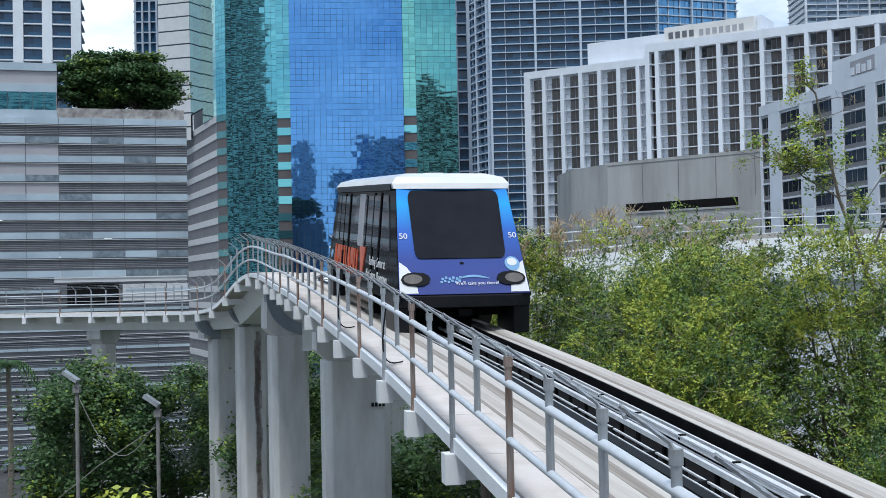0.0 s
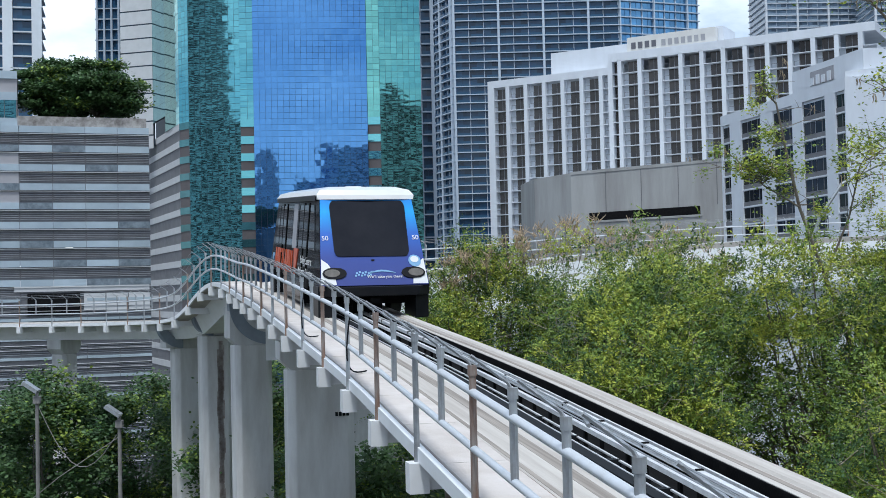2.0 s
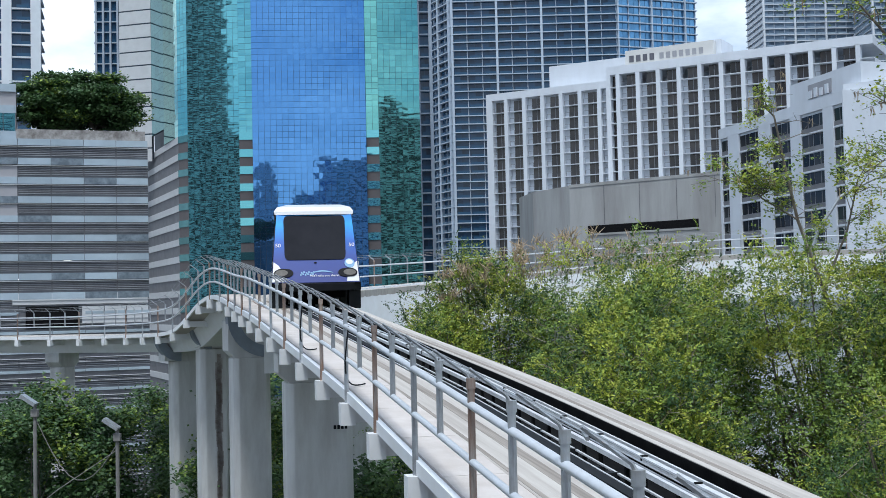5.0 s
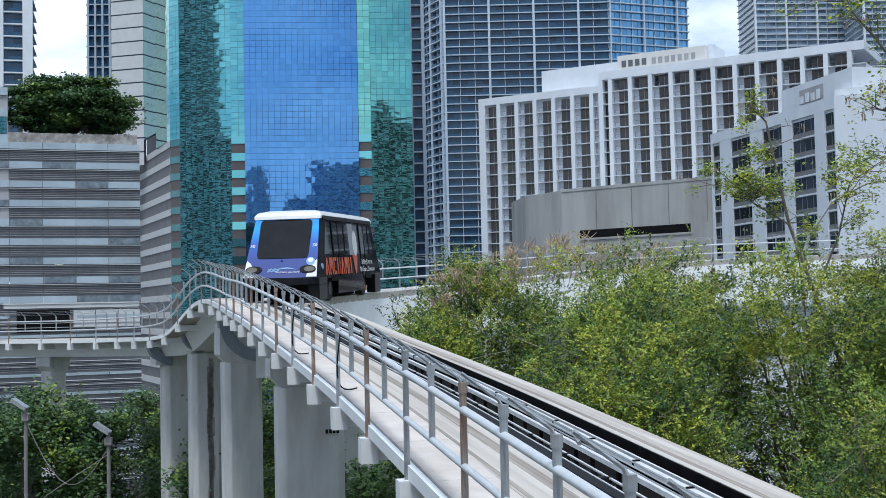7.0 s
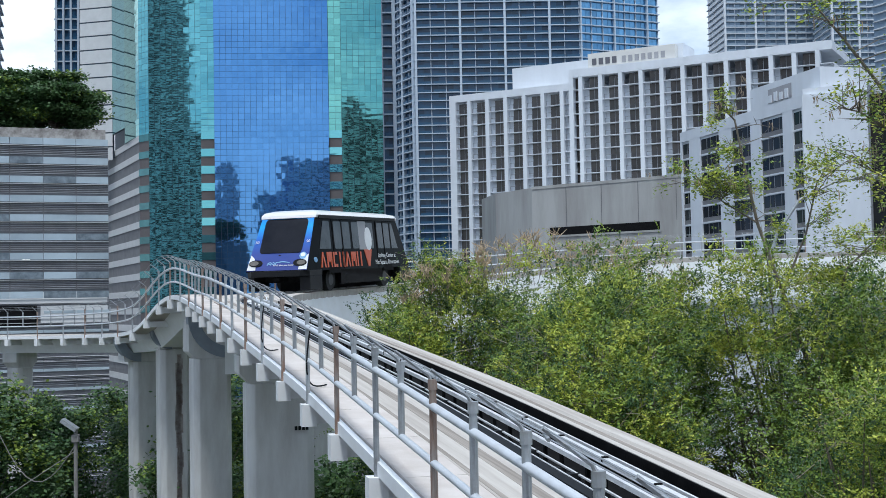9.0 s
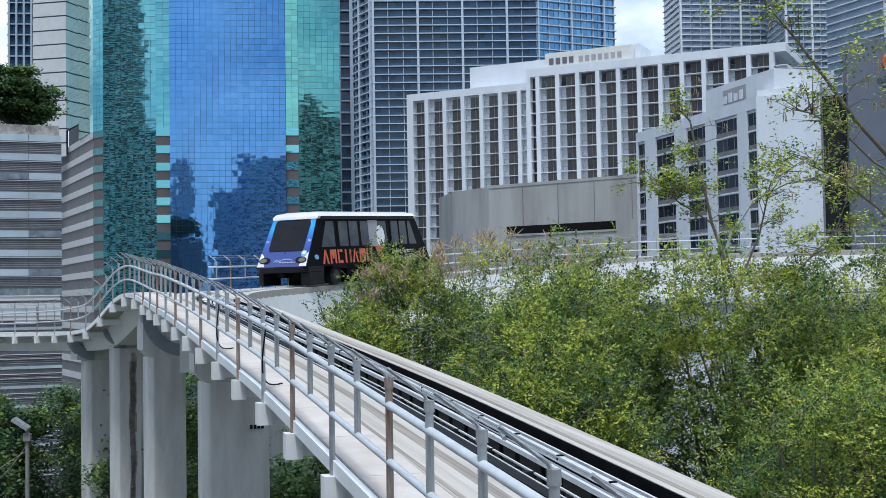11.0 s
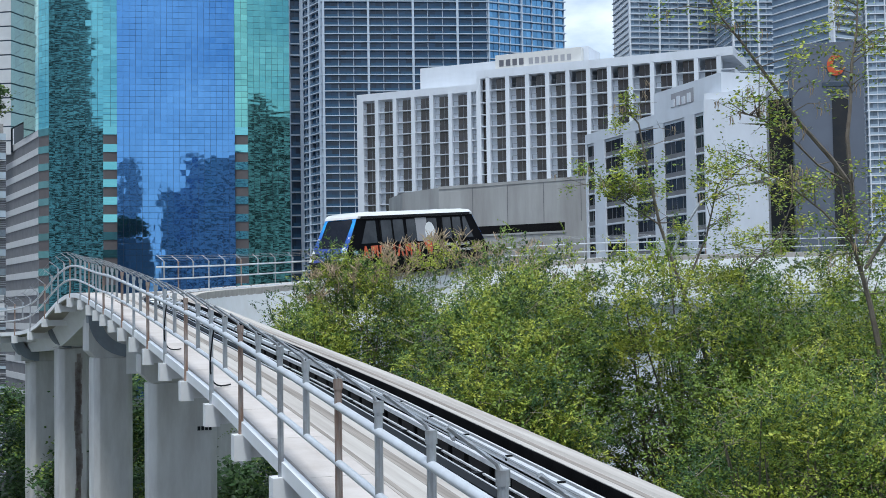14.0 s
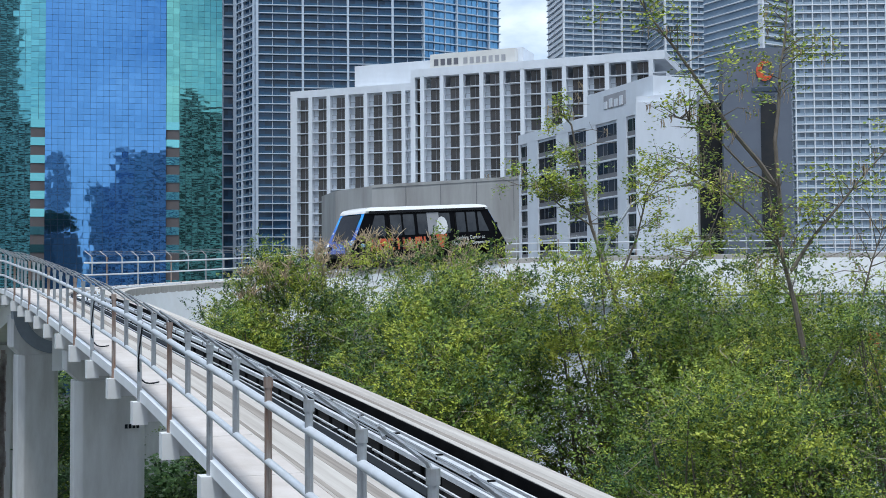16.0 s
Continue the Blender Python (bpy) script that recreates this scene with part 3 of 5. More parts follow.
def inn():
    m, w = frame_of(56.6, 215, 64.8, 175.7)
    b = empty("inn", m, "white rendered inn with paired dark windows and a slate tower", "building")
    part("wall", Mesh().box(0, 0.35, GROUND, w, 14, 30.0), HOTEL_WHITE, b)
    part("parapet", Mesh().box(0, 0, 28.2, w, 14, 30.0), HOTEL_WHITE, b)
    part("upper_wall", Mesh().box(w * 0.52, 2.5, 29.9, w + 1, 13, 34.2), HOTEL_WHITE, b)
    part("plant_opening", Mesh().box(w * 0.66, 2.42, 31.0, w * 0.83, 2.6, 33.2), LOUVRE, b, "recessed rooftop plant screen")
    for q in range(4):
        part("plant_box", Mesh().box(w * (0.67 + 0.04 * q), 2.2, 31.0, w * (0.69 + 0.04 * q), 2.42, 32.2 + 0.3 * (q % 2)), HOTEL_WHITE, b)
    cols = [(0.6, 3.4), (7.5, 14.4), (18.6, 24.8), (27.9, 34.5), (37.3, 39.9)]
    edges = [0.0] + [v for c in cols for v in c] + [w]
    for i in range(0, len(edges), 2):
        part("pier", Mesh().box(edges[i], 0, GROUND, edges[i + 1], 0.5, 28.3), HOTEL_WHITE, b)
    for j in range(14):
        z = 26.6 - j * 2.95
        for u0, u1 in cols:
            part("band", Mesh().box(u0, 0.12, z - 1.72, u1, 0.5, z - 1.45), HOTEL_WHITE, b)
            part("spandrel", Mesh().box(u0, 0.22, z - 1.45, u1, 0.5, z - 0.72), GREY_BAND, b)
            k = 2 if u1 - u0 > 4 else 1
            for i in range(k):
                a0, a1 = u0 + (u1 - u0) * i / k + 0.12, u0 + (u1 - u0) * (i + 1) / k - 0.12
                part("window", Mesh().box(a0, 0.25, z - 0.70, a1, 0.5, z + 1.15), WINDOW, b)
                part("mullion", Mesh().box(a0 + (a1 - a0) * 0.62, 0.2, z - 0.70, a0 + (a1 - a0) * 0.62 + 0.12, 0.26, z + 1.15), GREY_BAND, b)
    m2, w2 = frame_of(64.8, 175.7, 72.6, 170.8)
    inv = m.inverted()
    part("end_wall", Mesh().box(0, 0, GROUND, w2, 12, 30.0), HOTEL_WHITE, b, m=inv @ m2)
    part("upper_wall", Mesh().box(0, 0.5, 29.9, w2, 12, 31.0), HOTEL_WHITE, b, m=inv @ m2)
    m3, w3 = frame_of(72.6, 171.5, 75.5, 169.5)
    part("stair_glass", Mesh().box(0, 1.5, GROUND, w3 + 1, 6, 29.5), WINDOW, b, "dark glazed stair recess", m=inv @ m3)
    m4, w4 = frame_of(74.9, 166.5, 84.0, 163.0)
    tw = part("tower", Mesh().prism([(0, 0), (w4, 0), (w4, 11), (0, 11)], GROUND, 36.0).prism([(1.2, 0), (w4 - 1.2, 0), (w4 - 1.2, 11), (1.2, 11)], 36.0, 36.6), SLATE, b, "dark slate rendered tower", m=inv @ m4)
    part("tower_slot", Mesh().box(w4 * 0.55, -0.12, GROUND, w4 * 0.78, 0.1, 28.5), WINDOW, tw)
    cres = Mesh()
    n = 16
    out = [(math.cos(a) * 1.25, math.sin(a) * 1.5) for a in [radians(50 + 290 * i / n) for i in range(n + 1)]]
    inn_ = [(0.45 + math.cos(a) * 0.85, 0.2 + math.sin(a) * 1.0) for a in [radians(50 + 290 * i / n) for i in range(n + 1)]]
    for k in range(n):
        q = [out[k], out[k + 1], inn_[k + 1], inn_[k]]
        cres.add([(x + w4 * 0.62, y0, z + 33.2) for y0 in (-0.25, 0.02) for x, z in q], [(0, 1, 2, 3), (0, 4, 5, 1), (3, 2, 6, 7), (1, 5, 6, 2), (0, 3, 7, 4)])
    part("sign_crescent", cres, ORANGE, tw, "orange crescent sign")
    part("sign_mark", Mesh().box(w4 * 0.42, -0.12, 30.2, w4 * 0.82, 0.05, 30.8).box(w4 * 0.48, -0.12, 29.4, w4 * 0.76, 0.05, 29.8), MULLION, tw, "dark sign stroke")


inn()


def slab_tower(name, label, x0, y0, x1, y1, depth, top, fl, bay, wall, glass, slab_out=1.3, col_w=0.9, rail=True, bottom=GROUND, skip=0, rail_mat=None):
    """A tall block of flats: glass set back between floor slabs and upright walls."""
    m, w = frame_of(x0, y0, x1, y1)
    b = empty(name, m, label, "tower")
    part("core", Mesh().box(0.3, 0.2, bottom, w - 0.3, depth, top), glass, b)
    n = max(1, round(w / bay))
    g = Mesh()
    for j in range(int((top - max(bottom, -5)) / fl)):
        z = top - (j + 1) * fl
        for i in range(n):
            for h in range(2):
                xa = i * w / n + h * w / n / 2 + 0.08
                g.box(xa, -0.02, z + 0.25, xa + w / n / 2 - 0.16, 0.15, z + fl - 0.12)
    part("glazing", g, glass, b, "dark window panes", kind="stuff")
    sl, rl = Mesh(), Mesh()
    for j in range(int((top - max(bottom, -5)) / fl)):
        z = top - (j + 1) * fl
        sl.box(-0.6, -slab_out, z - 0.16, w + 0.6, depth - 0.5, z + 0.20)
        if rail:
            for i in range(n):
                rl.box(i * w / n + col_w, -slab_out + 0.02, z + 0.2, (i + 1) * w / n - 0.1, -slab_out + 0.1, z + 1.1)
    part("slab_tier", sl, wall, b, "pale balcony slabs", kind="stuff")
    if rail:
        part("balcony_glass", rl, rail_mat or RAIL_GLASS, b, "glass balcony rails", kind="stuff")
    if skip:
        st = Mesh()
        for i in range(n + 1):
            if i % skip:
                st.box(i * w / n - 0.16, -slab_out * 0.45, bottom, i * w / n + 0.16, 0.1, top)
        part("inner_pier", st, wall, b, "slim pale piers behind the rails", kind="stuff")
    for i in range(n + 1):
        if skip and i % skip:
            continue
        part("upright", Mesh().box(i * w / n - col_w / 2, -slab_out - 0.2, bottom, i * w / n + col_w / 2, 0.2, top), wall, b)
    return b


slab_tower("condo_tower", "tall grey condominium with stacked balcony slabs and dark glass", 20.3, 470, 84, 466, 30, 175, 3.2, 5.8, CONDO_WALL, CONDO_GLASS, skip=3)
slab_tower("condo_tower", "curved blue glass end of a tall condominium", 84.3, 466, 117.5, 477, 24, 175, 3.2, 5.0, CONDO_WALL, BLUE_WINDOW, 1.2, 0.5, rail=False, skip=3)
slab_tower("condo_tower", "narrow side of a tall condominium in dark glass", 12.2, 488, 20, 471, 24, 175, 3.2, 4.5, CONDO_WALL, CONDO_GLASS, skip=2)
slab_tower("apartment_tower", "slim dark tower with stacked balconies beside the glass tower", 4.8, 330, 8.2, 330, 18, 120, 3.1, 3.4, CONDO_WALL, CONDO_GLASS)
slab_tower("apartment_tower", "pale grey residential tower with fine blue balcony bands", 182.5, 600, 240, 600, 30, 230, 3.1, 5.2, TOWER_WHITE, PALE_GLASS, skip=3, rail_mat=RAIL_PALE)
slab_tower("apartment_tower", "pale residential tower with stepped balcony bays", 222, 560, 272, 556, 30, 230, 3.1, 4.2, TOWER_WHITE, PALE_GLASS, skip=3, rail_mat=RAIL_PALE)
slab_tower("apartment_tower", "white striped tower with deep horizontal balconies", 204, 420, 218, 425, 30, 170, 3.0, 14, TOWER_WHITE, PALE_GLASS, 2.0, rail_mat=RAIL_PALE)
slab_tower("apartment_tower", "glass residential tower behind a white lattice frame", 218, 420, 300, 400, 30, 170, 3.0, 3.4, TOWER_WHITE, PALE_GLASS, 1.0, 0.4, skip=2, rail_mat=RAIL_PALE)
slab_tower("apartment_tower", "white apartment tower with dark windows and stacked balconies", -135, 322, -98.5, 330, 25, 125, 3.3, 7.0, TOWER_WHITE, CONDO_GLASS, 1.2, 2.6)
slab_tower("apartment_tower", "slim grey tower with a pale side wall", -94.8, 380, -83.6, 380, 20, 130, 3.3, 2.4, CONDO_WALL, CONDO_GLASS, 0.4, 0.6)


def curtain(parent, p0, p1, z0, z1, pw, ph, mat, name="glazing", gap=0.05):
    """Separate panes over a dark mullion wall, between two points of the plan."""
    m, w = frame_of(*p0, *p1)
    m = parent.matrix_basis.inverted() @ m
    part("curtain_wall", Mesh().box(0, 0.05, z0, w, 0.6, z1), MULLION, parent, m=m)
    g = Mesh()
    nx, nz = max(1, round(w / pw)), max(1, round((z1 - z0) / ph))
    for i in range(nx):
        for j in range(nz):
            xa, xb = i * w / nx + gap / 2, (i + 1) * w / nx - gap / 2
            za, zb = z0 + j * (z1 - z0) / nz + gap / 2, z0 + (j + 1) * (z1 - z0) / nz - gap / 2
            tl, ty = random.uniform(-0.0022, 0.0022), random.uniform(-0.0022, 0.0022)
            g.add([(xa, -tl - ty, za), (xb, tl - ty, za), (xb, tl + ty, zb), (xa, -tl + ty, zb)], [(0, 1, 2, 3)])
    return part(name, g, mat, parent, "reflecting glass panes", kind="stuff", m=m)


def bands(parent, p0, p1, z0, z1, period, share, m_a, m_b, name):
    m, w = frame_of(*p0, *p1)
    m = parent.matrix_basis.inverted() @ m
    part("band_wall", Mesh().box(0, 0.1, z0, w, 1.0, z1), m_a, parent, m=m)
    z = z1
    while z > z0:
        part(name, Mesh().box(0, -0.05, z - period * share, w, 0.12, z), m_b, parent, m=m)
        z -= period


def glass_tower():
    b = empty("glass_tower", None, "office tower of blue and teal mirror glass with granite bands", "tower")
    top = 150.0
    zb = 42.0
    part("core", Mesh().prism([(-68, 335), (-54, 300), (-38, 297), (-8, 297), (3.5, 300), (3.5, 340), (-50, 345)], GROUND, top), MULLION, b)
    curtain(b, (-35.4, 288), (-8.5, 288.85), GROUND, top, 1.42, 1.42, BLUE_GLASS)
    for p0, p1 in (((-38.8, 290), (-35.4, 290)), ((-8.5, 290), (-5.5, 290))):
        curtain(b, p0, p1, zb - 0 if p0[0] < -20 else zb, top, 1.7, 1.42, GREEN_GLASS if p0[0] > -20 else TEAL_GLASS)
        bands(b, p0, p1, GROUND, zb, 4.1, 0.45, BROWN_PANEL, TEAL_GLASS, "glass_band")
    curtain(b, (-51.5, 293), (-38.8, 291), GROUND, top, 1.5, 1.42, TEAL_GLASS)
    curtain(b, (-54.4, 296), (-51.5, 293), zb, top, 1.5, 1.42, TEAL_GLASS)
    bands(b, (-54.4, 296), (-51.5, 293), GROUND, zb, 4.1, 0.4, BROWN_PANEL, TEAL_DARK, "glass_band")
    curtain(b, (-5.5, 291), (4.4, 292), GROUND, top, 1.5, 1.42, GREEN_GLASS)
    curtain(b, (-60.5, 310), (-54.4, 296), zb, top, 1.6, 1.42, GREEN_GLASS)
    bands(b, (-71.8, 338.6), (-54.4, 296), GROUND, zb, 4.15, 0.38, GREY_BAND, PALE_BAND, "pale_band")
    curtain(b, (-66, 322), (-60.5, 310), 46, top, 5.2, 3.7, TEAL_GLASS)
    bands(b, (-75, 325), (-66, 322), 40, top, 3.7, 0.9, MULLION, PALE_BAND, "pale_band")


glass_tower()


def garage():
    m, w = frame_of(-72, 139.7, -31.7, 152)
    b = empty("parking_garage", m, "parking garage with pale blue glass bands and dark louvred decks", "garage")
    fl = 2.33
    n = 11
    rs_ = random.Random(8)
    part("deck_screen", Mesh().box(0, 0.3, GROUND, w, 26, 20.9), GARAGE_DARK, b)
    for j in range(18):
        z = 21.1 - j * fl
        low = j >= 9
        for i in range(n):
            if z - 0.5 < 1.0 and z > -2.0 and 7 <= i <= 8:
                continue
            # some spandrels get a darker mottled colour in place of dark reflections
            dark = i >= 4 and 1 <= j < 9 and rs_.random() < 0.22
            part("spandrel", Mesh().box(i * w / n + 0.03, 0, z - (0.34 if low else 0.80), (i + 1) * w / n - 0.03, 0.3, z), REFLECTION_PANE if dark else SPANDREL, b)
        part("ledge", Mesh().box(0, -0.06, z - 0.97, w, 0.3, z - 0.90), PALE_BAND, b)
        if low:
            part("ledge", Mesh().box(0, -0.04, z - 1.5, w, 0.3, z - 1.44), PALE_BAND, b)
        for k in range(5):
            part("louvre", Mesh().box(0, 0.14, z - 1.15 - k * 0.22, w, 0.32, z - 1.08 - k * 0.22), LOUVRE, b)
        if 1 <= j < 4:
            for i in range(7):
                part("infill", Mesh().box(i * w / n + 0.04, 0.1, z - fl, (i + 1) * w / n - 0.04, 0.34, z - 1.0), INFILL, b, "grey render infill")
        for i in range(n):
            part("louvre_post", Mesh().box(i * w / n - 0.07, 0.10, z - fl, i * w / n + 0.07, 0.32, z - 0.97), GREY_BAND, b)
    # no real hole: a black panel carries the shade inside the opening
    part("vehicle_opening", Mesh().box(w * 0.655, 0.03, -1.9, w * 0.80, 0.5, 0.75), BLACK, b, "dark vehicle opening")
    for i in range(3):
        part("white_panel", Mesh().box(w * (0.81 + 0.063 * i), 0.02, -1.3 - 0.5 * (i % 2), w * (0.87 + 0.063 * i), 0.3, 0.7), PALE_BAND, b)
    part("white_panel", Mesh().box(w * 0.62, 0.02, 1.0, w * 0.995, 0.3, 2.4), PALE_BAND, b)
    part("stair_block", Mesh().box(0, 0.5, 20.9, w * 0.633, 20, 27.6), INFILL, b, "grey rooftop block")
    for z in (27.0, 24.4, 21.3):
        part("glass_band", Mesh().box(0, 0.3, z - 0.2, w * 0.633, 0.55, z + 0.75), SPANDREL, b)
    for i in range(7):
        part("rooftop_window", Mesh().box(w * (0.40 + 0.033 * i) + 0.05, 0.32, 22.0, w * (0.433 + 0.033 * i) - 0.05, 0.52, 24.2), TEAL_GLASS, b, "green tinted rooftop glazing")
    part("planter", Mesh().box(w * 0.633, 0.2, 21.1, w - 0.3, 6, 22.3), STONE, b, "mottled stone planter wall")
    for k, (u, z) in enumerate(((0.30, 13.2), (0.52, 13.4), (0.46, 8.6), (0.70, 8.8), (0.55, 6.4), (0.76, 6.3), (0.63, 4.0), (0.50, 1.7))):
        part("ceiling_light", Mesh().box(w * u, 0.05, z, w * u + 0.9, 0.2, z + 0.16), GARAGE_LIGHT, b, "lit garage ceiling light")


garage()

# ---- the train ----


def gradient_paint(name, stops):
    """Livery that changes colour with height on the body."""
    m = material(name, (0.1, 0.1, 0.3), 0.18, coat=0.6)
    nt = m.node_tree
    co, sp, ra = nt.nodes.new("ShaderNodeTexCoord"), nt.nodes.new("ShaderNodeSeparateXYZ"), nt.nodes.new("ShaderNodeValToRGB")
    mr = nt.nodes.new("ShaderNodeMapRange")
    mr.inputs["From Min"].default_value, mr.inputs["From Max"].default_value = 0.8, 3.3
    lk = nt.links.new
    lk(co.outputs["Object"], sp.inputs["Vector"])
    lk(sp.outputs["Z"], mr.inputs["Value"])
    lk(mr.outputs["Result"], ra.inputs["Fac"])
    el = ra.color_ramp.elements
    el[0].position, el[0].color = stops[0][0], (*stops[0][1], 1)
    el[1].position, el[1].color = stops[-1][0], (*stops[-1][1], 1)
    for p, c in stops[1:-1]:
        e = el.new(p)
        e.color = (*c, 1)
    lk(ra.outputs["Color"], nt.nodes["Principled BSDF"].inputs["Base Color"])
    return m


LIVERY = gradient_paint("blue_livery", [(0.0, (0.045, 0.06, 0.24)), (0.30, (0.04, 0.07, 0.30)), (0.55, (0.035, 0.14, 0.55)), (0.78, (0.03, 0.38, 0.85)), (0.92, (0.03, 0.25, 0.75)), (1.0, (0.05, 0.09, 0.35))])
TRAIN_WHITE = material("train_white", (0.80, 0.80, 0.79), 0.3, second=(0.66, 0.65, 0.62), scale=1.2, amount=0.4, coat=0.3)
TRAIN_BLACK = material("black_livery", (0.005, 0.0055, 0.007), 0.07, second=(0.009, 0.009, 0.011), scale=1.0, amount=0.6, spec=0.02)
BUMPER = material("charcoal_bumper", (0.014, 0.015, 0.018), 0.35, second=(0.025, 0.025, 0.026), scale=2, amount=0.6, spec=0.08)
SHIELD = material("tinted_windscreen", (0.008, 0.009, 0.013), 0.05, second=(0.02, 0.02, 0.025), scale=0.7, amount=0.8, spec=0.28)
SIDE_GLASS = material("tinted_side_glass", (0.03, 0.033, 0.04), 0.03, 0.0, second=(0.07, 0.075, 0.085), scale=0.8, amount=0.8, spec=0.3)
SURROUND = material("black_lamp_surround", (0.012, 0.012, 0.015), 0.5, spec=0.1)
LAMP_GLASS = material("headlight_lens", (0.18, 0.165, 0.145), 0.15, second=(0.10, 0.09, 0.08), scale=6, amount=0.6)
TYRE = material("tyre", (0.02, 0.02, 0.02), 0.85)
RIM = material("wheel_rim", (0.05, 0.05, 0.053), 0.5, 0.2)
LIGHT_BLUE = material("pale_blue_vinyl", (0.22, 0.42, 0.66), 0.4)

HALF, HW = 6.05, 1.46
ZB, ZT = 0.77, 3.10


def face_point(u, v, out=0.0, end=-1):
    """A place on the sloping end of the body: u across from -1 to 1, v from 0 at the bumper to 1 at the roof's edge."""
    w = HW + (1.27 - HW) * v
    z = ZB + (ZT - ZB) * v
    y = HALF - 0.06 - 1.32 * v
    n = Vector((0, 0.870, 0.493))
    p = Vector((u * w, y, z)) + n * out
    return (p.x * (-end if end > 0 else 1), p.y * end, p.z)


def side_point(y, v, side, out=0.0):
    """A place on the body's side: v from 0 at the sill to 1 at the eaves."""
    x = HW + (1.27 - HW) * v + out
    return (x * side, y, ZB + (ZT - ZB) * v)


def patch(uv, fn, depth=0.03):
    """A thin solid from a closed outline; fn maps (a, b, out) to a place."""
    m = Mesh()
    n = len(uv)
    cu, cv = sum(a for a, _ in uv) / n, sum(b for _, b in uv) / n
    front, back = [fn(a, b, depth) for a, b in uv], [fn(a, b, -0.01) for a, b in uv]
    m.add(front + back + [fn(cu, cv, depth)], [(i, (i + 1) % n, 2 * n) for i in range(n)] + [(i, n + i, n + (i + 1) % n, (i + 1) % n) for i in range(n)])
    return m


def rounded(u0, v0, u1, v1, r, k=4, tu=0.0):
    """A rounded outline; tu pulls its upper corners in."""
    out = []
    for cx, cy, a0 in ((u1 - r, v0 + r, -90), (u1 - r, v1 - r, 0), (u0 + r, v1 - r, 90), (u0 + r, v0 + r, 180)):
        for i in range(k + 1):
            a = radians(a0 + 90 * i / k)
            x, y = cx + r * math.cos(a), cy + r * math.sin(a)
            f = (y - v0) / (v1 - v0)
            mid = (u0 + u1) / 2
            out.append((mid + (x - mid) * (1 - tu * f), y))
    return out


train = empty("people_mover_train", label="rubber-tyred train car with blue and black livery and a white roof", category="train")


